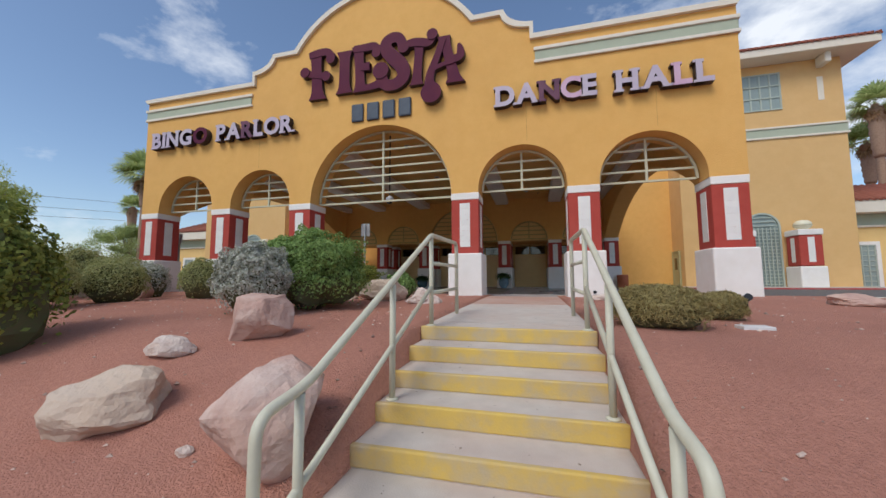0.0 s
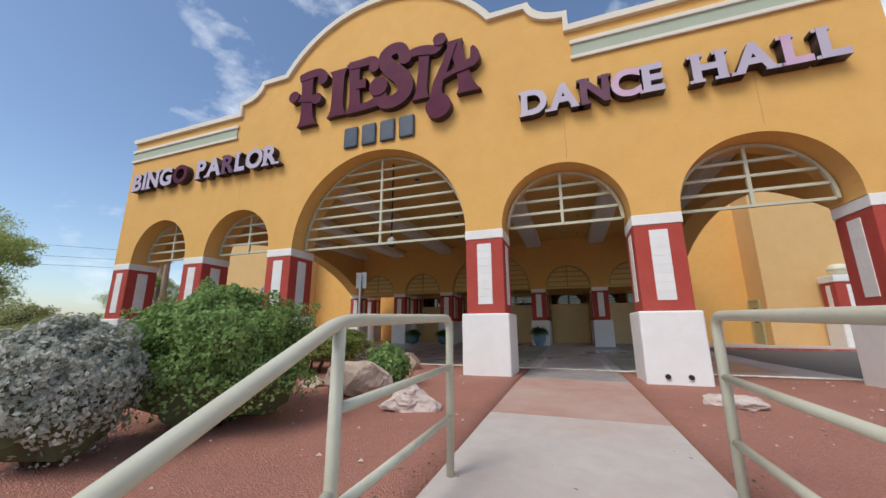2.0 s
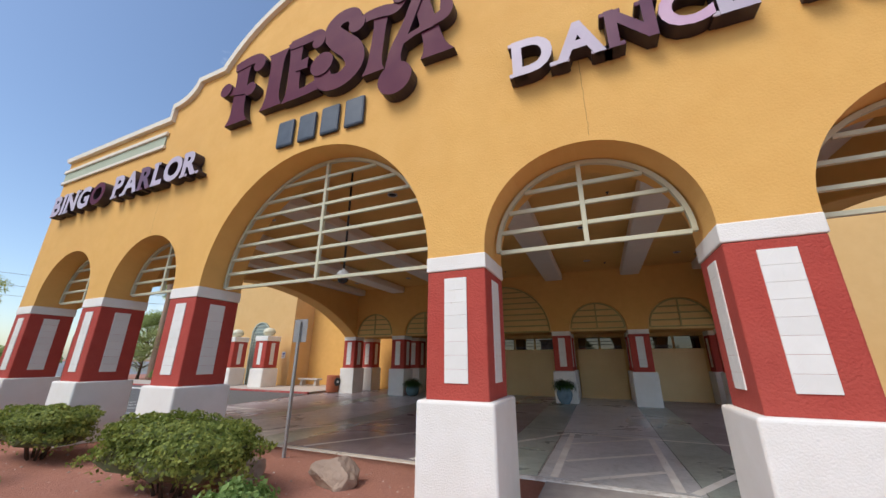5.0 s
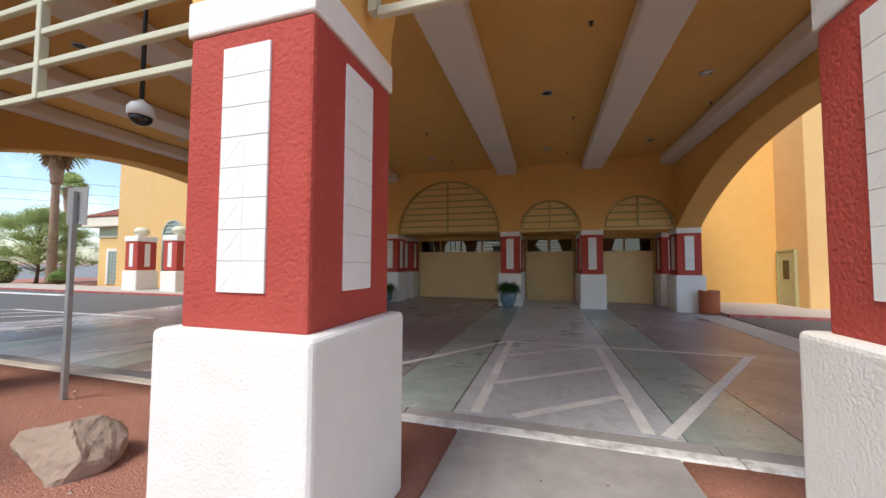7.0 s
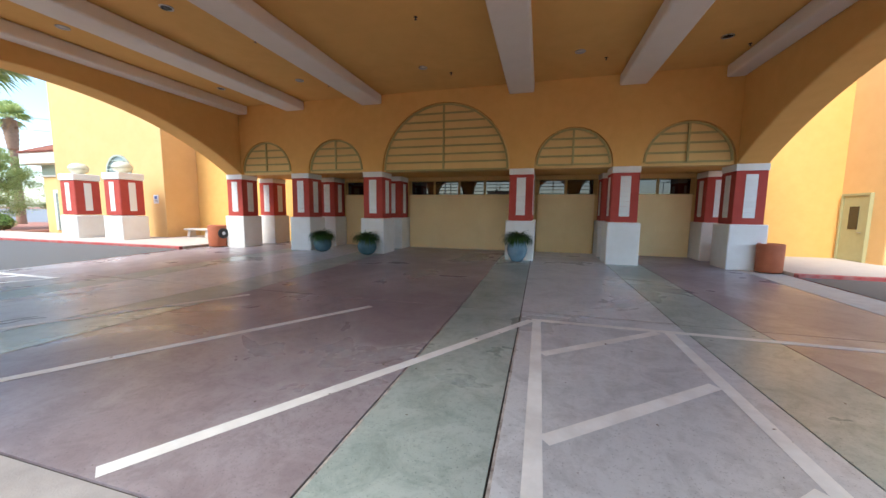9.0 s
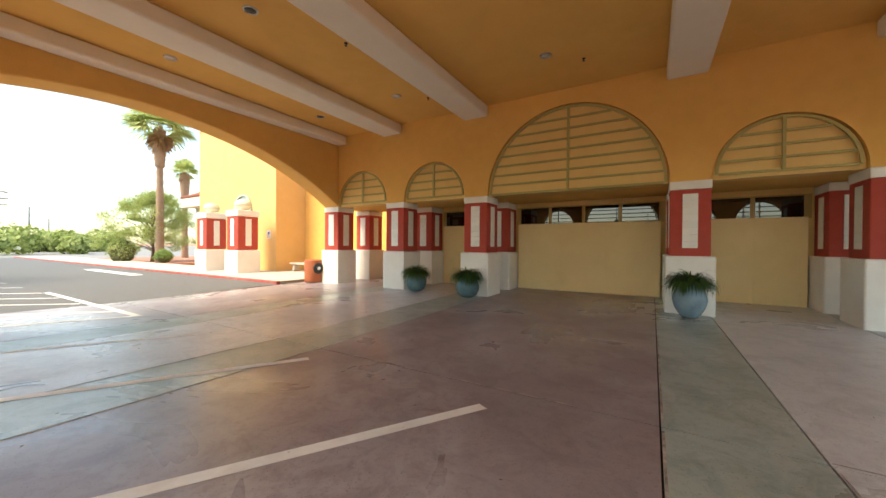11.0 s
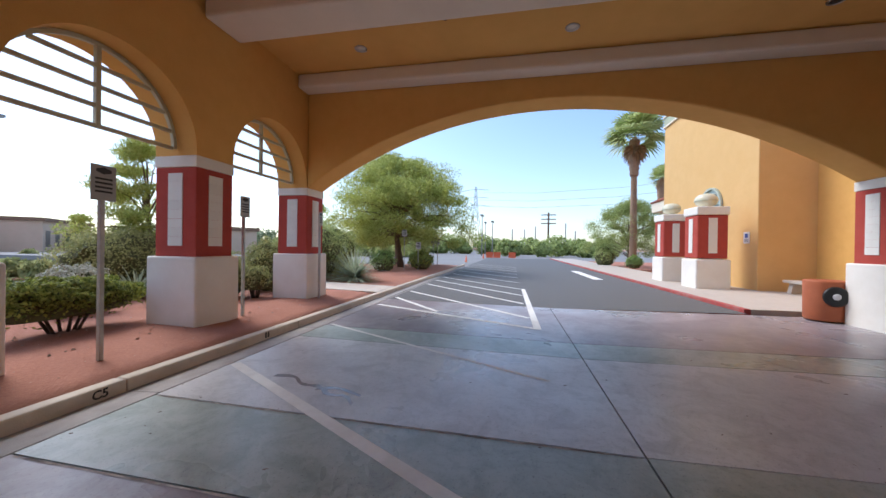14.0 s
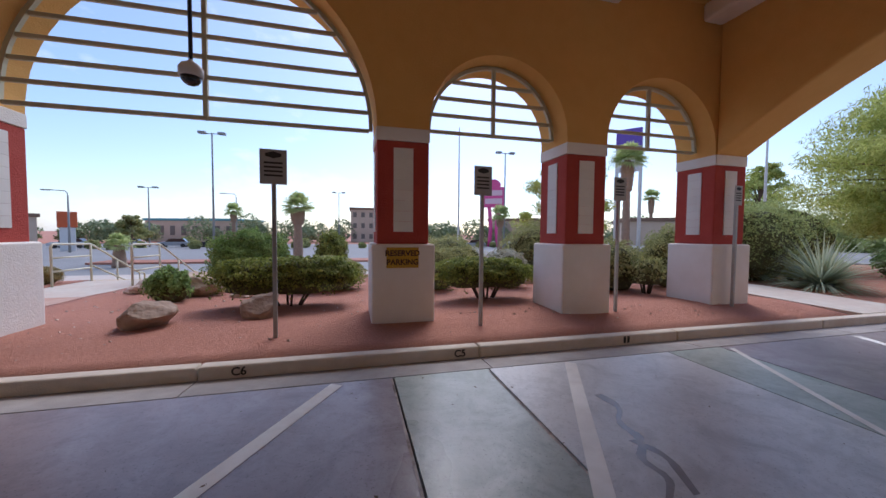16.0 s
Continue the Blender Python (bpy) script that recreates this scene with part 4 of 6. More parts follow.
# side door of the east tower
door = thing("door_1", "sage steel door with a small dark window", "door", kind="structure")
OLIVE = material("olive_door_paint", (0.40, 0.38, 0.20), 0.5, (0.35, 0.33, 0.17), 5.0, 0.5)
part("leaf", boxed(8.83, 8.895, 25.42, 26.38, 0.2, 2.35, bevel=0.006, segments=1), OLIVE, door)
part("door_frame", prism(bmesh.new(), [(25.34, 0.2), (25.34, 2.43), (26.46, 2.43), (26.46, 0.2), (26.385, 0.2), (26.385, 2.355), (25.415, 2.355), (25.415, 0.2)], 8.80, 8.898, "x"), OLIVE, door)
part("door_glass", boxed(8.815, 8.829, 25.72, 26.08, 1.25, 2.0), DARK_GLASS, door)
part("door_handle", tube(bmesh.new(), [(8.80, 25.52, 1.15), (8.80, 25.66, 1.15)], 0.015, 8), CHROME, door)

# concrete bench beside the west tower
bench = thing("bench", "grey concrete bench against the tower wall", "bench", at=(-18.6, 25.5, 0.2))
part("seat", boxed(-0.85, 0.85, -0.25, 0.25, 0.36, 0.46, bevel=0.02), PALE_CONC, bench)
for x in (-0.6, 0.6):
    part("leg", prism(bmesh.new(), [(-0.2, 0.0), (0.2, 0.0), (0.13, 0.36), (-0.13, 0.36)], x - 0.09, x + 0.09, "x"), PALE_CONC, bench)
NOTICE = material("white_notice", (0.72, 0.72, 0.74), 0.5)
nt = thing("notice", "small white notice with blue and grey bars on the wall", "notice", at=(-20.5, 24.745, 2.15))
part("plate", boxed(-0.17, 0.17, -0.02, 0.0, -0.2, 0.24, bevel=0.004, segments=1), NOTICE, nt)
BLUE = material("sign_blue", (0.05, 0.10, 0.35), 0.5)
GREY_INK = material("grey_ink", (0.18, 0.18, 0.19), 0.6)
part("symbol", boxed(-0.09, 0.09, -0.024, -0.0205, 0.02, 0.18), BLUE, nt)
for i in range(3):
    part("line", boxed(-0.12, 0.12, -0.024, -0.0205, -0.05 - 0.045 * i, -0.03 - 0.045 * i), GREY_INK, nt)

# ---- pots and bins ----
GLAZE = material("blue_green_glazed_pot", (0.07, 0.14, 0.16), 0.18, (0.12, 0.19, 0.20), 6.0, 0.7, 0.002, 25, (0.03, 0.05, 0.06), 2.0, 0.5)
GLAZE_PALE = material("pale_blue_glazed_pot", (0.16, 0.25, 0.31), 0.18, (0.22, 0.30, 0.34), 6.0, 0.7, 0.002, 25, (0.08, 0.12, 0.15), 2.0, 0.5)
SOIL = material("potting_soil", (0.05, 0.035, 0.025), 0.95)
TERRA = material("terracotta_bin", (0.44, 0.125, 0.05), 0.65, (0.38, 0.10, 0.04), 5.0, 0.6, 0.003, 70, (0.30, 0.10, 0.05), 1.5, 0.4)
FERN = leaf_material("fern_green", (0.025, 0.06, 0.012), (0.06, 0.12, 0.025))


def blades(name, parent, mat, n, length, width, spread, z0, droop, r0=0.05, seed=1):
    """A tuft of narrow bending leaves."""
    rnd = np.random.RandomState(seed)
    V, F = [], []
    for i in range(n):
        az = rnd.rand() * 2 * math.pi
        el = math.radians(90 - spread * math.sqrt(rnd.rand()))
        L = length * (0.6 + 0.5 * rnd.rand())
        w = width * (0.7 + 0.6 * rnd.rand())
        p = Vector((r0 * math.cos(az) * rnd.rand(), r0 * math.sin(az) * rnd.rand(), z0))
        side = Vector((-math.sin(az), math.cos(az), 0))
        base = len(V)
        k = 4
        e = el
        for s in range(k + 1):
            ww = w * (1 - (s / k) ** 1.6) + 0.001
            V += [tuple(p - side * ww / 2), tuple(p + side * ww / 2)]
            p = p + Vector((math.cos(az) * math.cos(e), math.sin(az) * math.cos(e), math.sin(e))) * L / k
            e -= math.radians(droop) / k
        for s in range(k):
            F.append((base + 2 * s, base + 2 * s + 1, base + 2 * s + 3, base + 2 * s + 2))
    me = bpy.data.meshes.new(name)
    me.from_pydata(V, [], F)
    me.materials.append(mat)
    ob = new(name, me)
    ob.parent = parent
    return ob


def pot(x, y, kind, seed):
    p = thing("potted_plant", ("blue green ribbed glazed pot" if kind else "pale blue glazed jar") + " with a drooping fern", "potted plant", at=(x, y, floor_z(y)), group="porch pots")
    if kind:
        prof = [(0.16, 0.0), (0.2, 0.03)]
        for i in range(12):
            s = i / 11
            prof.append((0.2 + 0.14 * math.sin(math.pi * (0.12 + 0.76 * s)) + (0.008 if i % 2 else -0.004), 0.05 + 0.47 * s))
        prof += [(0.27, 0.54), (0.30, 0.57), (0.26, 0.585)]
    else:
        prof = [(0.15, 0.0), (0.2, 0.06), (0.28, 0.2), (0.32, 0.36), (0.30, 0.5), (0.24, 0.62), (0.19, 0.66), (0.23, 0.71), (0.19, 0.72)]
    part("pot", lathe(bmesh.new(), prof, 28), GLAZE if kind else GLAZE_PALE, p)
    top = prof[-1][1]
    part("soil", lathe(bmesh.new(), [(0.18, top - 0.03), (0.18, top + 0.01), (0.05, top + 0.03)], 16), SOIL, p)
    blades("fern", p, FERN, 480, 0.56, 0.035, 80, top, 135, 0.2, seed)
    return p


pot(-9.25, 22.72, 1, 5)
pot(-7.2, 22.42, 1, 6)
pot(-1.88, 22.42, 0, 7)


def bin_(x, y, mouth):
    b = thing("litter_bin", "round terracotta litter bin" + (" with a black swing mouth" if mouth else ""), "litter bin", at=(x, y, floor_z(y)), group="litter bins")
    part("body", lathe(bmesh.new(), [(0.33, 0.0), (0.35, 0.03), (0.355, 0.45), (0.36, 0.84), (0.35, 0.88), (0.31, 0.89), (0.29, 0.85)], 32), TERRA, b)
    part("liner", lathe(bmesh.new(), [(0.29, 0.80), (0.29, 0.82), (0.05, 0.80)], 20), BLACK, b)
    if mouth:
        m = part("mouth_ring", lathe(bmesh.new(), [(0.20, 0.0), (0.22, 0.03), (0.19, 0.06), (0.12, 0.05)], 20), BLACK, b)
        m.matrix_basis = pose(0.33, -0.05, 0.55, 0, 90, -15)
        q = part("flap", lathe(bmesh.new(), [(0.07, 0.062), (0.07, 0.068), (0.02, 0.07)], 14), NOTICE, b)
        q.matrix_basis = pose(0.33, -0.05, 0.55, 0, 90, -15)
    return b


bin_(-14.35, 22.75, True)
for bx, by in ((4.92, 22.62), (4.85, 24.35)):
    bin_(bx, by, False).scale = (0.84, 0.84, 0.88)

# ---- plants and rocks ----
BUSH_GREEN = leaf_material("bush_green", (0.13, 0.22, 0.055), (0.36, 0.50, 0.16), 0.40)
BUSH_SILVER = leaf_material("silver_sage", (0.33, 0.35, 0.25), (0.64, 0.63, 0.56), 0.35)
HEDGE_GREEN = leaf_material("hedge_green", (0.11, 0.155, 0.035), (0.40, 0.44, 0.10), 0.4)
OLIVE_GREEN = leaf_material("olive_shrub", (0.26, 0.28, 0.10), (0.50, 0.50, 0.22), 0.45)
DRY_GREEN = leaf_material("dry_olive_shrub", (0.26, 0.20, 0.08), (0.46, 0.39, 0.16), 0.35)
TREE_GREEN = leaf_material("pine_green", (0.30, 0.36, 0.08), (0.62, 0.66, 0.22), 0.5)
PALO_GREEN = leaf_material("palo_verde_green", (0.28, 0.35, 0.12), (0.52, 0.58, 0.24), 0.5)
PALM_GREEN = leaf_material("palm_green", (0.34, 0.42, 0.15), (0.64, 0.70, 0.32), 0.5)
FAR_GREEN = leaf_material("far_tree_green", (0.17, 0.22, 0.11), (0.36, 0.41, 0.23), 0.35)
YUCCA_GREEN = leaf_material("grey_green_yucca", (0.30, 0.37, 0.24), (0.58, 0.62, 0.44), 0.4)
GRASS_GREEN = leaf_material("yellow_green_grass", (0.317, 0.331, 0.101), (0.480, 0.475, 0.187))
THATCH = leaf_material("dead_palm_thatch", (0.230, 0.130, 0.065), (0.403, 0.245, 0.130))
BARK = material("rough_bark", (0.17, 0.11, 0.075), 0.95, (0.11, 0.07, 0.05), 12.0, 0.8, 0.02, 30)
PALM_BARK = material("ringed_palm_bark", (0.36, 0.24, 0.165), 0.95, (0.26, 0.17, 0.115), 10.0, 0.8, 0.015, 25)
TWIG = material("twig_brown", (0.12, 0.08, 0.055), 0.95, (0.08, 0.055, 0.04), 15.0, 0.7)
# fill for shrub insides; the shade between the leaves is in its colour
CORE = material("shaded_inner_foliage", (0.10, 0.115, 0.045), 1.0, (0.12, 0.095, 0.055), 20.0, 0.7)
ROCK_PINK = material("pink_sandstone", (0.54, 0.36, 0.285), 0.9, (0.42, 0.26, 0.21), 5.0, 0.85, 0.025, 14, (0.68, 0.57, 0.49), 2.4, 0.75)
ROCK_PALE = material("pale_sandstone", (0.56, 0.44, 0.33), 0.9, (0.46, 0.33, 0.24), 4.0, 0.8, 0.025, 16, (0.62, 0.52, 0.42), 2.0, 0.6)
ROCK_WHITE = material("white_quartz_rock", (0.66, 0.56, 0.48), 0.85, (0.52, 0.38, 0.31), 9.0, 0.8, 0.02, 30)
ROCK_BROWN = material("brown_boulder", (0.37, 0.27, 0.20), 0.9, (0.44, 0.33, 0.25), 4.0, 0.8, 0.02, 16, (0.27, 0.19, 0.14), 2.0, 0.5)


def leaf_mesh(name, P, N, size, mat, parent, rnd, long=1.6):
    """One small pointed leaf, two triangles, at each point."""
    n = len(P)
    N = N + rnd.normal(0, 0.55, (n, 3))
    N /= np.linalg.norm(N, axis=1)[:, None] + 1e-9
    A = np.cross(N, rnd.normal(0, 1, (n, 3)))
    A /= np.linalg.norm(A, axis=1)[:, None] + 1e-9
    B = np.cross(N, A)
    s = size * (0.6 + 0.8 * rnd.rand(n))[:, None]
    V = np.stack([P - A * s * long / 2, P + B * s / 2, P + A * s * long / 2, P - B * s / 2], 1).reshape(-1, 3)
    F = np.arange(4 * n).reshape(-1, 4)
    me = bpy.data.meshes.new(name)
    me.from_pydata(V.tolist(), [], F.tolist())
    me.materials.append(mat)
    ob = new(name, me)
    ob.parent = parent
    return ob


def bumps(D, k, seed, amount):
    return np.array([1 + amount * noise.noise((d[0] * k + seed, d[1] * k, d[2] * k)) for d in D])


def bush(x, y, w, d, h, mat, label, seed, leaves=3500, leaf=0.035, boxy=2.0, lift=0.0, name="bush", ground=None, lump=0.3, core=True, long=1.6):
    """A shrub: woody stems, a core coloured dark for the shade inside and a crown of small leaves on a lumpy outline;
    boxy > 2 is clipped square.
    """
    rnd = np.random.RandomState(seed)
    z = (bed(x, y) if ground is None else ground) - 0.02
    b = thing(name, label, "bush", at=(x, y, z))
    ch = h - lift
    D = rnd.normal(0, 1, (leaves, 3))
    D[:, 2] = np.where(D[:, 2] < -0.35, -D[:, 2], D[:, 2])
    D /= np.linalg.norm(D, axis=1)[:, None]
    k = (np.abs(D) ** boxy).sum(1) ** (-1 / boxy)
    r = k * bumps(D, 2.3, seed, lump) * bumps(D, 6.0, seed + 9, lump * 0.55) * (1.0 - 0.22 * rnd.rand(leaves) ** 2)
    P = D * r[:, None] * np.array([w / 2, d / 2, ch * 0.58]) + np.array([0, 0, lift + ch * 0.42])
    P[:, 2] = np.maximum(P[:, 2], lift * 0.8 + 0.02)
    leaf_mesh("crown", P, D, leaf, mat, b, rnd, long)
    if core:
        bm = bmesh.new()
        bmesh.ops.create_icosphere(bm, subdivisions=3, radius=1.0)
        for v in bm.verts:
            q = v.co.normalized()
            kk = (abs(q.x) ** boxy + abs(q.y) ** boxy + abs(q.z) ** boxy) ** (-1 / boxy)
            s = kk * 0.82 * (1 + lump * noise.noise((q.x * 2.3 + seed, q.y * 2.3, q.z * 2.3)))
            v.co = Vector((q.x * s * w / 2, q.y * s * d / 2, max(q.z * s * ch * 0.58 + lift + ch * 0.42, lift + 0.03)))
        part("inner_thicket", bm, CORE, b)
    for i in range(6):
        a = 2 * math.pi * i / 6 + seed
        rx, ry = 0.28 * w * math.cos(a), 0.28 * d * math.sin(a)
        part("stem", tube(bmesh.new(), [(rx * 0.25, ry * 0.25, -0.05), (rx * 0.55, ry * 0.55, lift * 0.6 + 0.1), (rx, ry, lift + ch * 0.4)], [0.025, 0.02, 0.01], 6), TWIG, b)
    return b


def rock(x, y, w, d, h, mat, label, seed, cuts=9, rz=0.0, sink=0.12, rough=0.16, deep=0.62):
    """A boulder with broken faces, partly sunk into the ground."""
    rnd = np.random.RandomState(seed)
    b = thing("boulder", label, "boulder", at=(x, y, bed(x, y)), rz=rz)
    bm = bmesh.new()
    bmesh.ops.create_icosphere(bm, subdivisions=4, radius=1.0)
    planes = []
    for i in range(cuts):
        n = Vector(rnd.normal(0, 1, 3)).normalized()
        planes.append((n, deep + 0.25 * rnd.rand()))
    for v in bm.verts:
        p = v.co * 1.15
        for n, dd in planes:
            over = p.dot(n) - dd
            if over > 0:
                p = p - n * over * 0.98
        p = p * (1 + rough * noise.noise(p * 1.6 + Vector((seed, 0, 0))) + rough * 0.4 * noise.noise(p * 5 + Vector((0, seed, 0))) + rough * 0.15 * noise.noise(p * 14))
        v.co = Vector((p.x * w / 2, p.y * d / 2, p.z * h / 2 * 1.1 + h / 2 - sink))
    part("stone", bm, mat, b)
    return b


rock(-3.10, 2.28, 0.90, 0.60, 0.45, ROCK_PALE, "pale layered sandstone boulder on red gravel", 3, rz=15)
rock(-1.62, 2.25, 0.76, 0.62, 0.58, ROCK_PINK, "smooth pink boulder beside the steps", 11, 6, 40, rough=0.10)
rock(-2.86, 3.56, 0.80, 0.62, 0.70, ROCK_PINK, "angular pink sandstone boulder", 21, 16, 20, rough=0.10, deep=0.50)
rock(-3.48, 3.0, 0.46, 0.22, 0.20, ROCK_WHITE, "low pale bone-shaped rock on the slope", 31, 7, 25, 0.04)
rock(-10.0, 7.2, 0.62, 0.5, 0.58, ROCK_PINK, "pink rock beside the shrubs", 41)
rock(-11.1, 7.1, 0.6, 0.4, 0.26, ROCK_PALE, "low pale rock beside the shrubs", 42)
rock(-12.6, 7.6, 0.4, 0.4, 0.42, ROCK_PALE, "pale rock between shrubs", 43)
rock(-3.22, 7.55, 1.18, 0.6, 0.62, ROCK_PALE, "long pale sandstone boulder", 51, 12, -18)
rock(-2.12, 6.95, 0.58, 0.4, 0.30, ROCK_WHITE, "knobbly white rock beside the path", 61, 6, 10, 0.03, 0.35)
rock(-4.72, 7.2, 0.55, 0.45, 0.42, ROCK_PINK, "pink rock beneath the green bush", 71)
rock(-4.25, 7.9, 0.4, 0.3, 0.28, ROCK_PALE, "small pale rock in red gravel", 72)
rock(1.40, 8.15, 0.50, 0.32, 0.17, ROCK_WHITE, "flat white rock beside the path", 81, 6, 0, 0.03, 0.3)
rock(-3.76, 10.2, 0.60, 0.52, 0.46, ROCK_BROWN, "brown boulder before the columns", 91, 10, 12, rough=0.12)
rock(-5.10, 9.85, 0.56, 0.5, 0.50, ROCK_BROWN, "brown boulder beside the hedge", 95, 8, 60, rough=0.12)
rock(5.25, 7.9, 1.0, 0.5, 0.22, ROCK_PINK, "flat pink rock slab in red gravel", 101, 8, 0, 0.05)
rock(2.95, 3.85, 0.36, 0.36, 0.30, ROCK_PINK, "small pink rock in red gravel", 103)
rock(1.95, 2.45, 0.30, 0.26, 0.22, ROCK_PINK, "small pink rock on the slope", 105)
tagged(part("gravel_bed", boxed(-54, -35.1, 24.7, 36, -0.3, 0.06, bevel=0.02), DIRT), "red gravel planting bed beside the wing", "ground", kind="structure")
rock(-36.5, 23.9, 1.0, 0.8, 0.6, ROCK_PALE, "pale rock beside the palm", 107)
rock(-2.15, 2.15, 0.10, 0.08, 0.05, ROCK_WHITE, "small white stone on red gravel", 109, 5, 0, 0.01)

rs = np.random.RandomState(4)
V, F = [], []
for i in range(2600):
    x, y = rs.uniform(-14, 8), rs.uniform(-0.5, 11.3)
    if PX0 - 0.1 < x < PX1 + 0.1:
        continue
    s = 0.008 + 0.022 * rs.rand() ** 3
    z = bed(x, y) + s * 0.3
    b0 = len(V)
    for dx, dy, dz in ((1, 0, 0), (-0.5, 0.9, 0), (-0.5, -0.9, 0), (0.1, 0, 1.0), (0, 0, -0.8)):
        V.append((x + s * dx * rs.uniform(0.7, 1.3), y + s * dy * rs.uniform(0.7, 1.3), z + s * dz * 0.7))
    F += [(b0, b0 + 1, b0 + 3), (b0 + 1, b0 + 2, b0 + 3), (b0 + 2, b0, b0 + 3), (b0 + 1, b0, b0 + 4), (b0 + 2, b0 + 1, b0 + 4), (b0, b0 + 2, b0 + 4)]
me = bpy.data.meshes.new("pebbles")
me.from_pydata(V, [], F)
me.materials.append(material("pebbles", (0.42, 0.26, 0.20), 0.9, (0.58, 0.48, 0.40), 3.0, 0.9, island=0.35))
tagged(new("pebbles", me), "loose pale pebbles on red gravel", "gravel", kind="stuff")

bush(-4.06, 4.68, 0.98, 0.96, 1.04, BUSH_SILVER, "round silvery sage bush with a dry base", 3, 20000, 0.024, 2.2, 0.06)
bush(-3.98, 5.95, 1.80, 1.62, 1.36, BUSH_GREEN, "large rounded leafy green bush", 5, 27000, 0.028, 2.6, 0.08)
bush(-5.38, 9.1, 2.30, 0.95, 0.86, HEDGE_GREEN, "clipped dark green hedge before the columns", 7, 13000, 0.032, 4.0, 0.24, "hedge")
bush(-3.12, 8.2, 0.72, 0.70, 0.64, BUSH_GREEN, "small round green shrub in gravel", 9, 3200, 0.035)
bush(-9.1, 9.2, 1.95, 0.85, 0.80, HEDGE_GREEN, "clipped dark green hedge between the columns", 11, 11000, 0.032, 4.0, 0.24, "hedge")
bush(-13.0, 9.3, 0.8, 0.7, 0.85, OLIVE_GREEN, "sparse low shrub with bare stems", 13, 1200, 0.04, 2.0, 0.2)
bush(-5.95, 7.1, 1.7, 1.3, 0.82, OLIVE_GREEN, "rounded olive green shrub in gravel", 15, 9000, 0.028, lump=0.15)
bush(-9.3, 6.2, 1.35, 1.2, 1.0, OLIVE_GREEN, "rounded olive green shrub in gravel", 17, 7000, 0.028, lump=0.15)
bush(-10.3, 7.6, 1.1, 1.0, 1.0, BUSH_SILVER, "grey green shrub on the slope", 19, 6000, 0.028)
bush(-8.4, 7.6, 1.1, 1.0, 1.05, OLIVE_GREEN, "rounded olive green shrub in gravel", 20, 6000, 0.028, lump=0.15)
bush(-12.6, 8.3, 2.3, 1.6, 1.25, OLIVE_GREEN, "wide dark shrub beside a column", 21, 9000, 0.032)
bush(-14.6, 8.5, 1.6, 1.5, 1.6, OLIVE_GREEN, "tall grey green shrub beside a column", 23, 8000, 0.032)
bush(-5.75, 2.7, 1.15, 1.3, 1.75, HEDGE_GREEN, "dark green shrub hanging over the slope", 25, 6500, 0.04)
bush(-9.5, 4.4, 2.6, 2.2, 1.3, OLIVE_GREEN, "spreading olive shrub on the slope", 27, 10000, 0.03)
bush(-13.0, 5.2, 3.2, 2.2, 1.9, OLIVE_GREEN, "spreading olive shrub on the slope", 29, 11000, 0.035)
bush(-18.5, 7.4, 3.4, 2.6, 2.6, PALO_GREEN, "tall leafy shrub behind the bed", 31, 11000, 0.04)
bush(-22.5, 6.0, 4.2, 3.0, 2.6, PALO_GREEN, "tall leafy shrub behind the bed", 33, 11000, 0.04)
bush(1.30, 4.70, 0.95, 0.72, 0.47, DRY_GREEN, "low brownish green shrub beside the path", 35, 14000, 0.009, 2.4, lump=0.15, long=7.0)
bush(2.26, 5.55, 0.52, 0.46, 0.36, DRY_GREEN, "low brownish green shrub in gravel", 37, 7000, 0.009, 2.4, lump=0.15, long=7.0)
bush(-26.2, 10.3, 2.6, 1.4, 1.15, HEDGE_GREEN, "rounded dark shrubs beside the kerb", 39, 4500, 0.05)
bush(-24.0, 8.6, 1.8, 1.4, 1.1, BUSH_GREEN, "rounded shrub beneath the tree", 40, 3000, 0.05)
bush(-35.4, 25.5, 1.5, 1.2, 1.0, BUSH_GREEN, "round green shrub beside the pavement", 41, 2500, 0.05, ground=0.2)
bush(-40.5, 24.5, 2.4, 2.0, 1.9, PALO_GREEN, "leafy shrub at the end of the pavement", 43, 3000, 0.06, ground=0.1)
bush(-30.3, 26.9, 0.7, 0.6, 1.0, BUSH_GREEN, "narrow shrub beside a door", 44, 1200, 0.05, ground=0.2)


def tuft(x, y, n, length, width, spread, droop, mat, label, seed, name="yucca", r0=0.1):
    t = thing(name, label, "plant", at=(x, y, bed(x, y)))
    blades("leaves", t, mat, n, length, width, spread, 0.12, droop, r0, seed)
    part("base", lathe(bmesh.new(), [(0.16, -0.05), (0.15, 0.1), (0.08, 0.22), (0.02, 0.26)], 12), BARK, t)
    return t


tuft(-18.2, 9.6, 560, 1.45, 0.05, 100, 25, YUCCA_GREEN, "spiky grey green yucca in red gravel", 3)
tuft(-19.6, 8.2, 700, 1.5, 0.02, 80, 70, GRASS_GREEN, "tall yellow green ornamental grass", 5, "grass_clump", 0.4)
tuft(-18.6, 7.6, 300, 1.3, 0.05, 90, 30, YUCCA_GREEN, "spiky grey green yucca beside grasses", 7)
tuft(-12.2, 6.5, 200, 0.8, 0.05, 90, 30, YUCCA_GREEN, "spiky yucca among shrubs", 9)


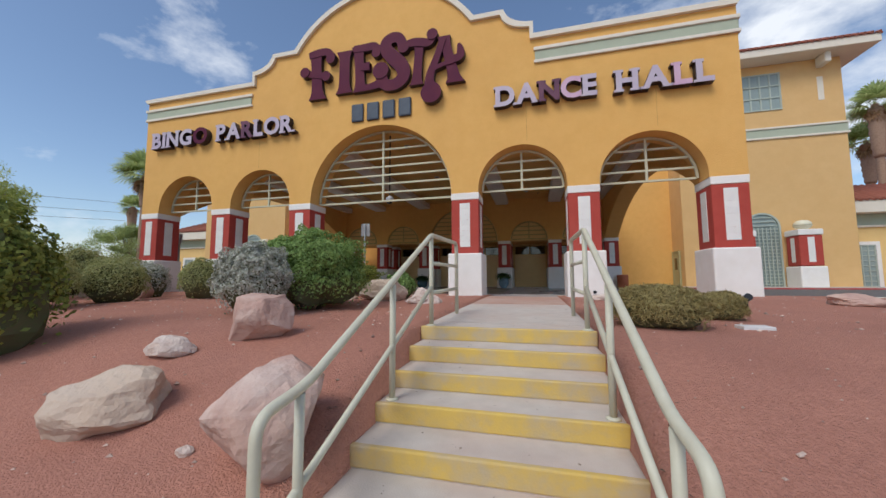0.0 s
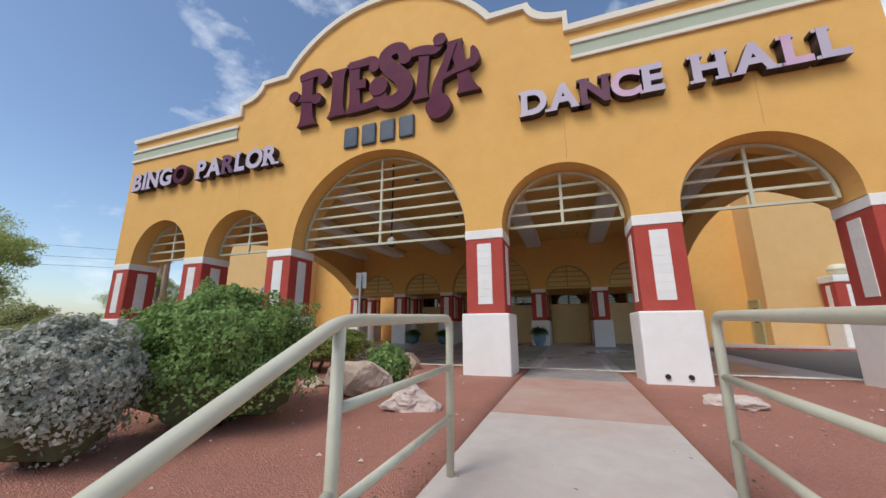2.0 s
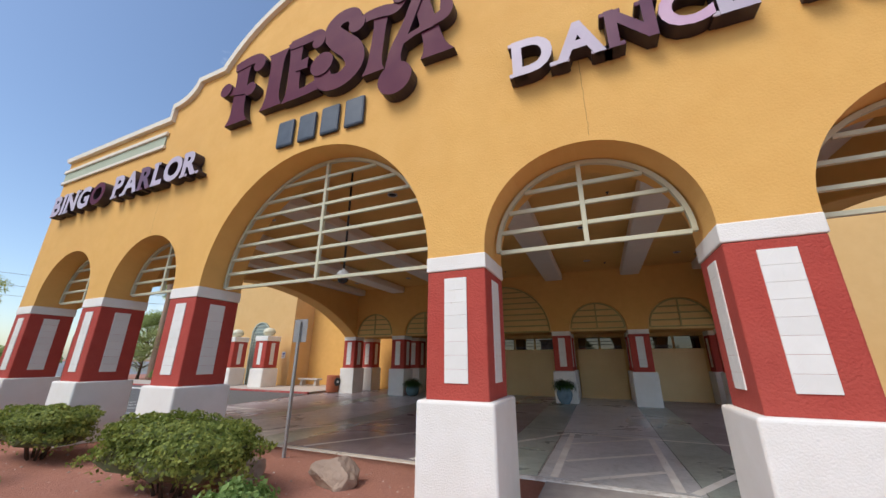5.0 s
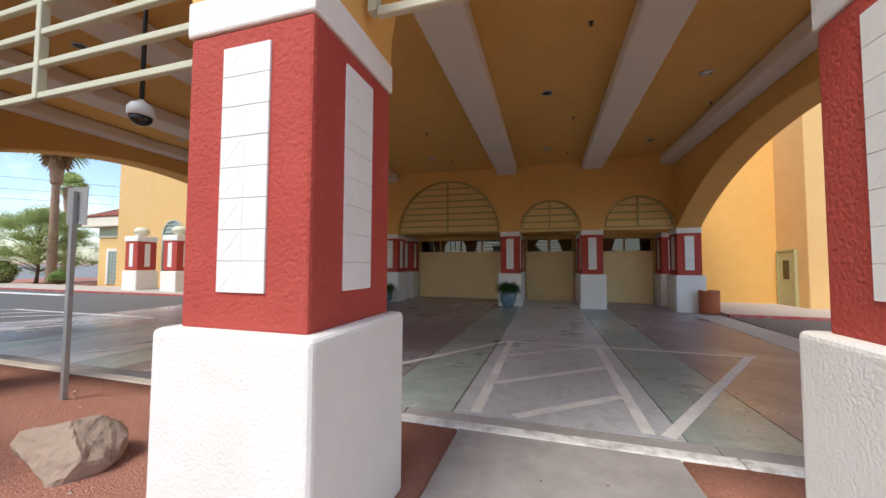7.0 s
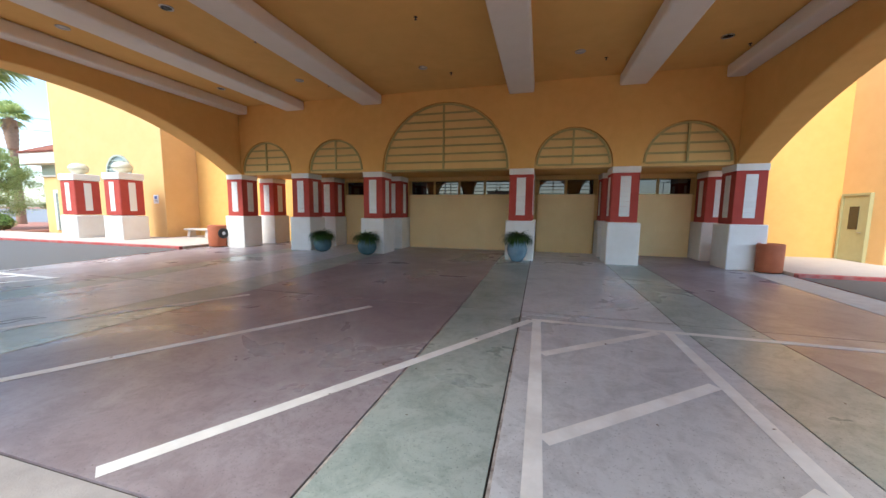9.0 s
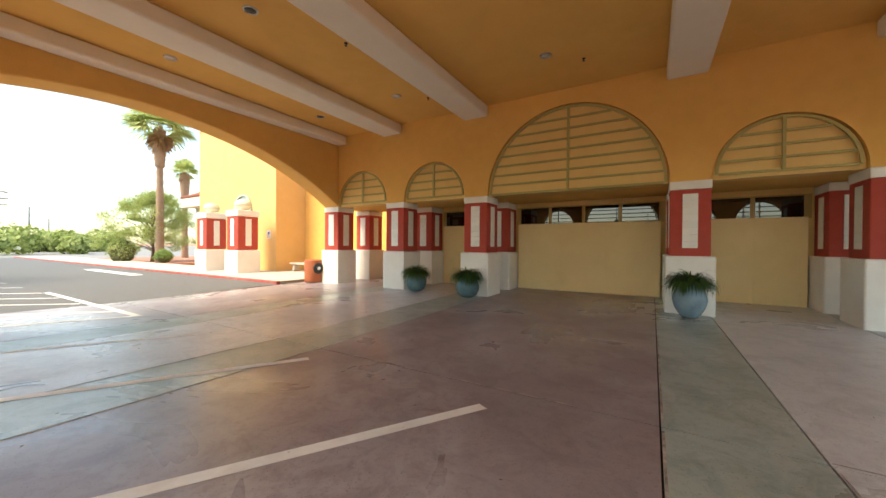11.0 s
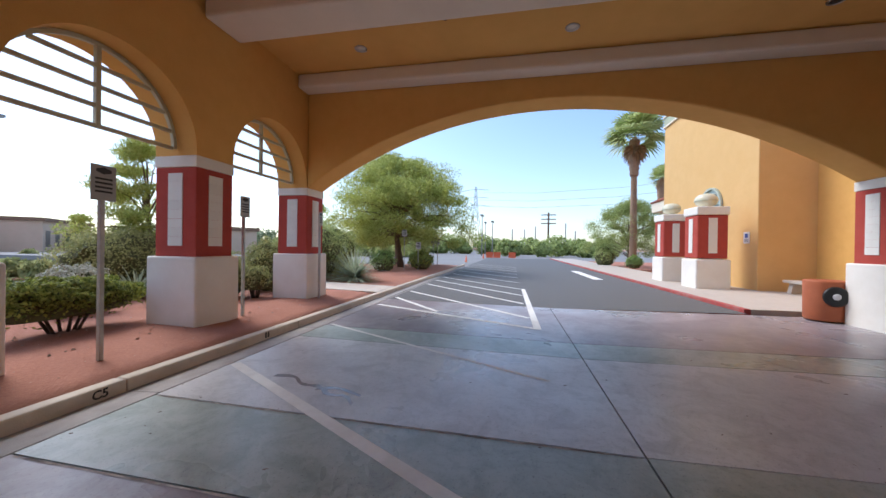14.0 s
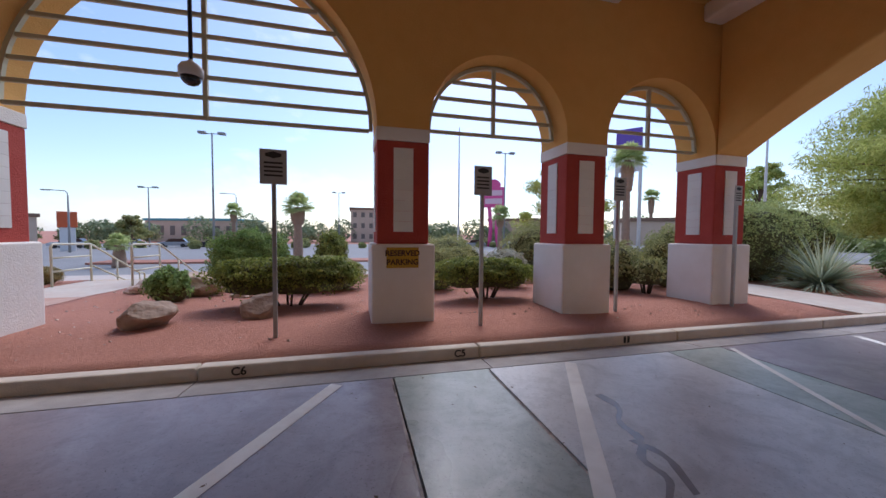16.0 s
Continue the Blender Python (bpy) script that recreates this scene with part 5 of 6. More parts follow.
def tree(x, y, h, w, mat, label, seed, clumps=60, leaves=22000, leaf=0.10, trunk=0.16, ground=None, bole=0.28, spread_low=0.22, long=2.2, puff=0.115):
    """A tree: tapered trunk, limbs that fork, and leaves in uneven clumps round the twigs."""
    rnd = np.random.RandomState(seed)
    z = (bed(x, y) if ground is None else ground) - 0.05
    t = thing("tree", label, "tree", at=(x, y, z))
    bm = bmesh.new()
    top = Vector((0.05 * w * rnd.normal(), 0.05 * w * rnd.normal(), h * 0.82))
    mid = Vector((0.018 * w * rnd.normal(), 0.018 * w * rnd.normal(), h * bole))
    tube(bm, [(0, 0, 0), mid * 0.5, mid, mid.lerp(top, 0.5), top], [trunk * 1.25, trunk, trunk * 0.85, trunk * 0.5, trunk * 0.15], 9)
    centres = []
    for i in range(clumps):
        s = spread_low + (1 - spread_low) * rnd.rand() ** 0.85
        az = rnd.rand() * 2 * math.pi
        r = w / 2 * (0.35 + 0.65 * rnd.rand()) * math.sin(math.pi * min(1, (0.18 + 0.76 * s))) ** 0.8
        c = Vector((r * math.cos(az), r * math.sin(az), h * s * 0.97))
        centres.append(c)
        if i % 2 == 0:
            a = mid.lerp(top, max(0.0, min(0.9, (s - 0.3) * 0.9)))
            tube(bm, [a, a.lerp(c, 0.5) + Vector((0, 0, 0.05 * h)), c], [trunk * 0.35, trunk * 0.2, trunk * 0.06], 5, False)
    part("trunk", bm, BARK, t)
    C = np.array([tuple(c) for c in centres])
    k = rnd.randint(0, clumps, leaves)
    size = w * puff * (0.55 + 0.8 * rnd.rand(clumps))
    off = rnd.normal(0, 1, (leaves, 3))
    off /= np.linalg.norm(off, axis=1)[:, None]
    off *= (rnd.rand(leaves) ** 0.45)[:, None] * size[k][:, None] * np.array([1.15, 1.15, 0.62])
    leaf_mesh("crown", C[k] + off, off / (np.linalg.norm(off, axis=1)[:, None] + 1e-6), leaf, mat, t, rnd, long)
    return t


tree(-28.0, 8.4, 7.6, 9.8, TREE_GREEN, "broad airy green pine on the gravel bed", 3, 170, 110000, 0.040, 0.2, long=5.0, puff=0.095)
tree(-33.0, 6.5, 7.0, 6.5, PALO_GREEN, "airy green tree behind the pine", 5, 60, 20000, 0.040, ground=-0.2, long=6.0)
tree(-40.6, 26.6, 6.2, 8.2, PALO_GREEN, "multi-stemmed palo verde tree beside the palm", 7, 120, 48000, 0.05, 0.12, ground=0.1, bole=0.15, spread_low=0.16, puff=0.09)
tree(-14.0, 4.6, 4.9, 3.2, TREE_GREEN, "young pine among the shrubs", 9, 45, 18000, 0.028, 0.09, long=6.0)
tree(-43.0, -8.0, 9.5, 5.0, TREE_GREEN, "tall thin pine in the car park", 11, 45, 8000, 0.10, ground=-1.0, bole=0.4, spread_low=0.4)
tree(-48.0, -12.0, 9.2, 5.0, PALO_GREEN, "tall thin pine in the car park", 13, 40, 7000, 0.10, ground=-1.0, bole=0.4, spread_low=0.4)
tree(10.6, -17.4, 3.8, 2.6, OLIVE_GREEN, "small round tree on a planting strip", 15, 40, 7000, 0.09, 0.07, ground=-0.85, bole=0.45, spread_low=0.5)


def palm(x, y, h, ground, label, seed, trunk=0.24, crown=1.5, fronds=46, skirt=True):
    """A fan palm: ringed trunk, thatch and a round head of pleated fans."""
    rnd = np.random.RandomState(seed)
    p = thing("palm_tree", label, "palm tree", at=(x, y, ground - 0.05))
    n = max(8, int(h / 0.35))
    prof = [(trunk * (1.25 - 0.45 * i / n) * (1.06 if i % 2 else 0.97), h * i / n) for i in range(n + 1)]
    part("trunk", lathe(bmesh.new(), prof, 12), PALM_BARK, p)
    if skirt:
        boots = [(trunk * (1.0 + 0.75 * math.sin(math.pi * (0.12 + 0.6 * i / 14))) * (1.07 if i % 2 else 0.93), h * (0.70 + 0.28 * i / 14)) for i in range(15)]
        part("trunk_sleeve", lathe(bmesh.new(), boots, 14), PALM_BARK, p, "rough brown upper trunk sleeve")
    for dead in ((False, True) if skirt else (False,)):
        V, F = [], []
        m = fronds if not dead else fronds // 6
        for i in range(m):
            az = rnd.rand() * 2 * math.pi
            el = math.radians(rnd.uniform(-30, 85)) if not dead else math.radians(rnd.uniform(-88, -60))
            d = Vector((math.cos(az) * math.cos(el), math.sin(az) * math.cos(el), math.sin(el)))
            side = Vector((-math.sin(az), math.cos(az), 0))
            up = side.cross(d) * -1
            stalk = crown * (0.42 if not dead else 0.3)
            base = Vector((0, 0, h - (0.0 if not dead else 0.2)))
            tip = base + d * stalk
            b0 = len(V)
            V += [tuple(base - side * 0.015), tuple(base + side * 0.015), tuple(tip)]
            F.append((b0, b0 + 1, b0 + 2))
            for k in range(15):
                a = math.radians(-115 + 230 * k / 14)
                L = crown * rnd.uniform(0.5, 0.62) * (1 - 0.25 * abs(k - 7) / 7) * (0.7 if dead else 1)
                q = d * math.cos(a) + side * math.sin(a)
                mid_ = tip + q * L * 0.6
                end = tip + q * L - Vector((0, 0, L * (0.20 if not dead else 0.2)))
                ww = side * math.cos(a) - d * math.sin(a)
                b1 = len(V)
                V += [tuple(tip), tuple(mid_ - ww * 0.033 * crown + up * 0.01), tuple(mid_ + ww * 0.033 * crown - up * 0.01), tuple(end)]
                F += [(b1, b1 + 1, b1 + 2), (b1 + 1, b1 + 3, b1 + 2)]
        me = bpy.data.meshes.new("fronds")
        me.from_pydata(V, [], F)
        me.materials.append(THATCH if dead else PALM_GREEN)
        ob = new("thatch" if dead else "crown", me)
        ob.parent = p
    return p


palm(-37.7, 26.1, 11.3, 0.1, "tall fan palm with a thatched neck", 3, 0.25, 3.0, 62)
palm(-49.0, 32.6, 10.0, 0.0, "tall fan palm behind the wing", 5, 0.28, 1.9)
palm(-2.2, -14.5, 4.6, -0.9, "short fan palm in the car park", 7, 0.32, 1.5)
palm(9.4, -13.6, 1.6, -0.95, "stubby young fan palm", 9, 0.35, 1.1, 30, False)
palm(-29.8, -10.0, 9.2, -0.95, "tall fan palm with brown thatch", 11, 0.30, 1.9)
palm(-56, -33.4, 9.2, -0.95, "distant fan palm beyond the road", 13, 0.28, 1.8)
palm(27.5, 36.2, 15.0, 0.0, "tall fan palm behind the east wing", 15, 0.28, 2.2)
palm(28.8, 39.0, 12.8, 0.0, "fan palm behind the east wing", 17, 0.28, 2.2)
palm(-24.0, -24.0, 5.0, -0.95, "fan palm in the car park", 19, 0.28, 1.6)
palm(12.0, -47.0, 6.0, -0.95, "distant fan palm beyond the road", 21, 0.28, 1.7)

# ---- sign posts and plates on the bed ----
GALV = material("galvanised_steel", (0.42, 0.42, 0.40), 0.5, (0.34, 0.34, 0.32), 12.0, 0.6, metal=0.6)
PLATE_GREY = material("weathered_sign_white", (0.40, 0.39, 0.37), 0.5, (0.33, 0.32, 0.30), 6.0, 0.5)
INK = material("black_ink", (0.03, 0.03, 0.032), 0.6)


def sign_post(x, y, h, pw, ph, seed, rz=0.0):
    s = thing("sign_post", "grey parking sign on a perforated steel post", "sign", at=(x, y, bed(x, y)), rz=rz, group="parking signs")
    part("post", boxed(-0.025, 0.025, -0.025, 0.025, -0.1, h - 0.05, bevel=0.004, segments=1), GALV, s)
    pl = part("plate", boxed(-pw / 2, pw / 2, 0.027, 0.035, h - ph, h, bevel=0.003, segments=1), PLATE_GREY, s)
    part("emblem", prism(bmesh.new(), [(-0.3 * pw, h - 0.12 * ph), (0, h - 0.06 * ph), (0.3 * pw, h - 0.12 * ph), (0.3 * pw, h - 0.2 * ph), (0, h - 0.26 * ph), (-0.3 * pw, h - 0.2 * ph)], 0.0352, 0.037), INK, pl)
    for i in range(4):
        z = h - ph * (0.38 + 0.12 * i)
        part("line", boxed(-0.34 * pw, 0.34 * pw, 0.0352, 0.037, z - 0.035 * ph, z + 0.02 * ph), INK, pl)
    return s


for x, y, h, pw, ph in ((-5.53, 11.05, 2.36, 0.31, 0.43), (-8.30, 11.05, 2.32, 0.28, 0.42), (-10.95, 10.70, 2.33, 0.27, 0.40), (-13.40, 10.88, 2.25, 0.20, 0.36)):
    sign_post(x, y, h, pw, ph, 1, 4)
for x, y, h in ((-25.2, 9.5, 2.4), (-25.1, 10.4, 1.65), (-30.0, 10.2, 2.0), (-32.5, 10.0, 2.0)):
    sign_post(x, y, h, 0.3, 0.4, 2, -70)

YELLOW = material("yellow_sign_plate", (0.52, 0.30, 0.02), 0.5, (0.46, 0.26, 0.02), 5.0, 0.5)
BROWN_INK = material("brown_sign_ink", (0.06, 0.03, 0.02), 0.6)
plate = thing("plinth_sign", "yellow plate reading RESERVED PARKING on a column plinth", "sign", at=(-7.19, FRONT_IN + 0.085 + 0.002, 1.22), rz=180)
part("plate", boxed(-0.235, 0.235, -0.012, -0.001, -0.15, 0.15, bevel=0.002, segments=1), YELLOW, plate)
for txt, z in (("RESERVED", 0.03), ("PARKING", -0.10)):
    me = text_mesh(txt, 0.112, 0.0008, 0.004)
    xs_ = [v.co.x for v in me.vertices]
    me.transform(Matrix.Translation((0, -0.0135, z)) @ pose(0, 0, 0, 90) @ Matrix.Translation((-(min(xs_) + max(xs_)) / 2, 0, 0)))
    me.materials.clear()
    me.materials.append(BROWN_INK)
    ob = new("lettering", me)
    ob.parent = plate
for txt, x in (("C6", -5.35), ("C5", -7.72)):
    me = text_mesh(txt, 0.12, 0.0008, 0.003)
    xs_ = [v.co.x for v in me.vertices]
    mk = thing("kerb_marking", "black stencilled bay mark on the kerb face", "marking", at=(x, 11.907, 0.11), rz=180, group="kerb markings")
    me.transform(pose(0, -0.0015, 0, 90) @ Matrix.Translation((-(min(xs_) + max(xs_)) / 2, 0, 0)))
    me.materials.clear()
    me.materials.append(INK)
    ob = new("lettering", me)
    ob.parent = mk
mk = thing("kerb_marking", "black stencilled bay mark on the kerb face", "marking", at=(-10.10, 11.907, 0.11), rz=180, group="kerb markings")
for i in range(2):
    part("bar", boxed(-0.05 + 0.06 * i, -0.01 + 0.06 * i, -0.002, -0.0005, 0.0, 0.09), INK, mk)

for dx in (-0.16, 0.16):
    w = thing("weep_pipe", "black drain pipe end in a column plinth", "pipe", at=(MID + PIERS[4] + dx, FRONT - 0.085, 0.38), group="drain pipes")
    part("pipe", tube(bmesh.new(), [(0, -0.03, 0), (0, 0.02, 0)], 0.04, 14), BLACK, w)
lid = thing("ground_box", "small white utility box lid in the gravel", "utility box", at=(2.2, 4.75, bed(2.2, 4.75)))
part("lid", boxed(-0.14, 0.14, -0.09, 0.09, -0.03, 0.03, bevel=0.006), WHITE_PL, lid)
fl = thing("ground_light", "small dark ground spotlight", "spotlight", at=(3.35, 7.2, bed(3.35, 7.2)))
part("stake", tube(bmesh.new(), [(0, 0, -0.05), (0, 0, 0.14)], 0.015, 8), BLACK, fl)
part("head", tube(bmesh.new(), [(0, 0.06, 0.13), (0, -0.06, 0.19)], [0.05, 0.06], 12), BLACK, fl)

# ---- car parks and distance ----
POLE = material("grey_pole_paint", (0.30, 0.30, 0.29), 0.5, (0.25, 0.25, 0.24), 5.0, 0.5)


def lamp_post(x, y, z0, h, kind):
    p = thing("street_lamp", "tall grey car park lamp post", "street lamp", at=(x, y, z0), group="car park lamps")
    part("pole", tube(bmesh.new(), [(0, 0, -0.1), (0, 0, h)], [0.13, 0.08], 10), POLE, p)
    if kind == 2:
        for k in (-1, 1):
            a = part("arm", boxed(min(0, k * 1.0), max(0, k * 1.0), -0.04, 0.04, h - 0.1, h - 0.02), POLE, p)
            part("lamp_head", boxed(k * 1.0 - 0.38, k * 1.0 + 0.38, -0.3, 0.3, h - 0.12, h + 0.14, bevel=0.04), POLE, a)
    else:
        part("arm", tube(bmesh.new(), rounded([(0, 0, h - 0.1), (0.1, 0, h + 0.5), (1.9, 0, h + 0.6)], 0.5), 0.05, 8), POLE, p)
        part("lamp_head", boxed(1.7, 2.5, -0.14, 0.14, h + 0.5, h + 0.64, bevel=0.03), POLE, p)
    return p


for x, y, h, k in ((9.0, -29.8, 13.8, 2), (25.9, -52, 9.8, 2), (-3.6, -64.3, 11.4, 2), (-27.1, -29.6, 13.9, 2), (25.8, -35, 6.7, 1), (12.9, -51.6, 8.6, 1), (-75.2, 10, 8.1, 2), (-80, 11.8, 7.2, 2), (-95, 9.2, 8.1, 2), (45, -40, 9.5, 2)):
    lamp_post(x, y, -0.97 if y < 0 else 0.02, h, k)
fp = thing("flag_pole", "tall white flag pole in the lot", "flag pole", at=(-38.4, -4.9, -1.0))
part("pole", tube(bmesh.new(), [(0, 0, 0), (0, 0, 14)], [0.12, 0.06], 12), WHITE_PL, fp)
fp2 = copy_thing(fp, pose(-17.6, -20.5, -1.0))

PINK_SIGN = material("pink_sign_paint", (0.72, 0.09, 0.28), 0.4, (0.62, 0.07, 0.24), 3.0, 0.5)
PINK_PALE = material("pale_pink_sign_panel", (0.76, 0.52, 0.58), 0.4, (0.70, 0.45, 0.52), 3.0, 0.5)
sg = thing("pylon_sign", "tall pink roadside sign with curved posts", "sign", at=(-35.3, -53.0, -1.0), rz=-32)
for k in (-1, 1):
    part("post", tube(bmesh.new(), rounded([(0.9 * k, 0, 0), (0.55 * k, 0, 4.0), (1.0 * k, 0, 8.5)], 2.0), 0.42, 10), PINK_SIGN, sg)
part("head", prism(bmesh.new(), [(-2.2, 8.3), (2.2, 8.3), (2.2, 12.4), (1.2, 12.5)] + arc(0, 12.6, 1.5, 20, 160, 14) + [(-1.2, 12.5), (-2.2, 12.4)], -0.5, 0.5), PINK_SIGN, sg)
for k, z in enumerate((9.0, 10.7)):
    part("panel", boxed(-1.8, 1.8, -0.56, 0.56, z, z + 1.1), PINK_PALE, sg)
ms = thing("roadside_sign", "purple and white roadside board on posts", "sign", at=(-36.8, -17.6, -1.0), rz=-50)
PURPLE = material("purple_sign_panel", (0.14, 0.08, 0.42), 0.4)
part("post", tube(bmesh.new(), [(-1.2, 0, 0), (-1.2, 0, 14)], 0.2, 10), WHITE_PL, ms)
part("post", tube(bmesh.new(), [(1.2, 0, 0), (1.2, 0, 14)], 0.2, 10), WHITE_PL, ms)
part("board", boxed(-1.3, 1.3, -0.25, 0.25, 12.4, 14.6, bevel=0.05), PURPLE, ms)
part("board", boxed(-1.3, 1.3, -0.25, 0.25, 9.8, 12.2, bevel=0.05), WHITE_PL, ms)
gs = thing("roadside_sign", "small red and orange roadside sign", "sign", at=(28.5, -39, -1.0), rz=30)
part("board", boxed(-0.9, 0.9, -0.3, 0.3, 3.0, 5.0, bevel=0.05), material("orange_sign", (0.60, 0.12, 0.04), 0.4), gs)
part("base", boxed(-0.7, 0.7, -0.2, 0.2, 0, 3.0, bevel=0.03), WHITE_PL, gs)

FAR_WALL = material("tan_far_wall", (0.60, 0.46, 0.35), 0.9, (0.52, 0.39, 0.29), 0.5, 0.6)
FAR_ROOF = material("brown_far_roof", (0.24, 0.15, 0.10), 0.9, (0.20, 0.12, 0.08), 0.5, 0.6)
FAR_GLASS = material("far_window", (0.16, 0.13, 0.11), 0.4, (0.22, 0.18, 0.15), 0.7, 0.6)
FAR_TEAL = material("teal_far_panel", (0.10, 0.35, 0.42), 0.6)


def far_building(x, y, w, d, h, storeys, bays, rz, label, band=None):
    b = thing("far_building", label, "building", at=(x, y, -1.0), rz=rz)
    part("wall", boxed(-w / 2, w / 2, -d / 2, d / 2, 0, h), FAR_WALL, b)
    part("roof", boxed(-w / 2 - 0.4, w / 2 + 0.4, -d / 2 - 0.4, d / 2 + 0.4, h, h + 0.6, bevel=0.05), band or FAR_ROOF, b)
    for s in range(storeys):
        for i in range(bays):
            xa = -w / 2 + w * (i + 0.28) / bays
            z = h * (s + 0.3) / storeys
            part("window", boxed(xa, xa + w * 0.44 / bays, d / 2 - 0.02, d / 2 + 0.05, z, z + h * 0.45 / storeys), FAR_GLASS, b)
    return b


far_building(-13, -96, 14, 10, 9.6, 3, 6, 0, "three-storey tan apartment building beyond the road")
far_building(34, -98, 26, 12, 5.6, 1, 8, -20, "long low shop building with a teal front", FAR_TEAL)
far_building(62, -70, 30, 12, 5.0, 1, 8, -50, "low tan shop building beyond the road")
far_building(-52, -70, 20, 12, 6.0, 1, 6, 40, "low tan building among trees")
far_building(-60, -38, 16, 10, 5.0, 1, 5, 55, "low tan building with a brown roof")


def far_woods(label, arcs, seed, mat):
    """Far trees, one crown of leaf tufts after another, along stretches given as (x0, y0, x1, y1, count, height, base)."""
    rnd = np.random.RandomState(seed)
    P, N = [], []
    for x0, y0, x1, y1, count, h, base in arcs:
        for i in range(count):
            s = (i + rnd.rand()) / count
            cx, cy = x0 + (x1 - x0) * s + rnd.normal() * 1.5, y0 + (y1 - y0) * s + rnd.normal() * 4
            hh = h * rnd.uniform(0.5, 1.15)
            m = 620
            D = rnd.normal(0, 1, (m, 3))
            D /= np.linalg.norm(D, axis=1)[:, None]
            r = (0.72 + 0.28 * rnd.rand(m)) * bumps(D, 2.0, i + seed, 0.5)
            P.append(D * r[:, None] * np.array([hh * 0.55, hh * 0.55, hh * 0.48]) + np.array([cx, cy, base + hh * 0.5]))
            N.append(D)
    P, N = np.concatenate(P), np.concatenate(N)
    ob = leaf_mesh("far_trees", P, N, 0.42, mat, None, rnd)
    return tagged(ob, label, "woods", kind="stuff")


far_woods("distant dark green tree belt beyond the car park", [(70, -72, 40, -78, 12, 4.6, -1), (30, -80, -6, -86, 11, 6.4, -1), (-20, -84, -64, -60, 22, 6.5, -1), (-64, -58, -90, -20, 24, 6, -1), (90, -60, 70, -72, 10, 6, -1)], 3, FAR_GREEN)
far_woods("distant olive trees at the end of the lot", [(-95, -18, -100, 8, 20, 5, 0), (-100, 8, -96, 40, 26, 4.2, 0), (-74, 16, -78, 26, 6, 4.2, 0), (-62, -14, -58, -4, 8, 5.5, -1)], 5, PALO_GREEN)
far_woods("low bushes on the car park strips", [(-29, -17.6, -20, -17.6, 6, 1.2, -0.85), (30, -47, -40, -52, 24, 1.5, -1)], 7, OLIVE_GREEN)

STEEL = material("dull_lattice_steel", (0.32, 0.33, 0.34), 0.6)


def pylon(x, y, h, rz):
    p = thing("power_pylon", "distant lattice power pylon", "pylon", at=(x, y, 0), rz=rz)
    bm = bmesh.new()
    for sx in (-1, 1):
        for sy in (-1, 1):
            tube(bm, [(sx * 2.6, sy * 2.6, 0), (sx * 0.7, sy * 0.7, h * 0.7), (sx * 0.2, sy * 0.2, h)], 0.08, 5)
    for i in range(9):
        z0, z1 = h * i / 10, h * (i + 1) / 10
        w0, w1 = 2.6 - 1.9 * min(1, i / 7), 2.6 - 1.9 * min(1, (i + 1) / 7)
        for s in (-1, 1):
            tube(bm, [(-w0, s * w0, z0), (w1, s * w1, z1)], 0.04, 4)
            tube(bm, [(w0, s * w0, z0), (-w1, s * w1, z1)], 0.04, 4)
    part("tower", bm, STEEL, p)
    for z in (0.7, 0.82, 0.94):
        part("crossarm", tube(bmesh.new(), [(-5.5, 0, h * z), (0, 0, h * z + 0.6), (5.5, 0, h * z)], 0.09, 5), STEEL, p)
    return p


pylon(-150, 1.0, 27, 80)
pm = thing("utility_pole", "wooden utility pole with crossarms", "utility pole", at=(-124, 27.6, 0), rz=90)
part("pole", tube(bmesh.new(), [(0, 0, 0), (0, 0, 13.5)], 0.3, 8), BARK, pm)
for z in (12.6, 11.2, 9.8):
    part("crossarm", boxed(-2.4, 2.4, -0.15, 0.15, z, z + 0.3), BARK, pm)
for y, h in ((20, 8), (23.5, 9), (33, 10), (36, 7.5), (16, 8)):
    copy = thing("utility_pole", "slim steel substation mast", "utility pole", at=(-124, y, 0), group="substation masts")
    part("pole", tube(bmesh.new(), [(0, 0, 0), (0, 0, h)], 0.2, 8), STEEL, copy)
wire = thing("power_lines", "thin power lines between pylon and poles", "cables")
for dz, dy in ((0, 0), (2.5, 1.5), (5.5, 3.0)):
    part("cable", tube(bmesh.new(), [(-150, 1.0 + dy, 19 + dz), (-140, 22 + dy, 17 + dz), (-128, 48 + dy, 16.5 + dz), (-116, 75 + dy, 18 + dz)], 0.05, 4), STEEL, wire)
ORANGE = material("orange_barrier_plastic", (0.70, 0.13, 0.05), 0.5)
for i in (0, 1, 3):
    b = thing("barrier", "orange plastic road barrier", "barrier", at=(-64.6, 12.2 + 1.25 * i, 0.02), rz=90, group="road barriers")
    part("body", prism(bmesh.new(), [(-0.25, 0.0), (0.25, 0.0), (0.14, 0.3), (0.08, 0.95), (-0.08, 0.95), (-0.14, 0.3)], -0.58, 0.58, "x"), ORANGE, b)
for x, y in ((-44.4, 10.8), (-60, 11.5)):
    c = thing("traffic_cone", "orange traffic cone on the asphalt", "traffic cone", at=(x, y, 0.02), group="traffic cones")
    part("cone", lathe(bmesh.new(), [(0.2, 0.0), (0.2, 0.04), (0.14, 0.05), (0.03, 0.75)], 14), ORANGE, c)

CAR_PAINTS = [material("white_car_paint", (0.62, 0.62, 0.62), 0.25), material("silver_car_paint", (0.35, 0.36, 0.37), 0.25), material("dark_car_paint", (0.05, 0.05, 0.06), 0.25)]


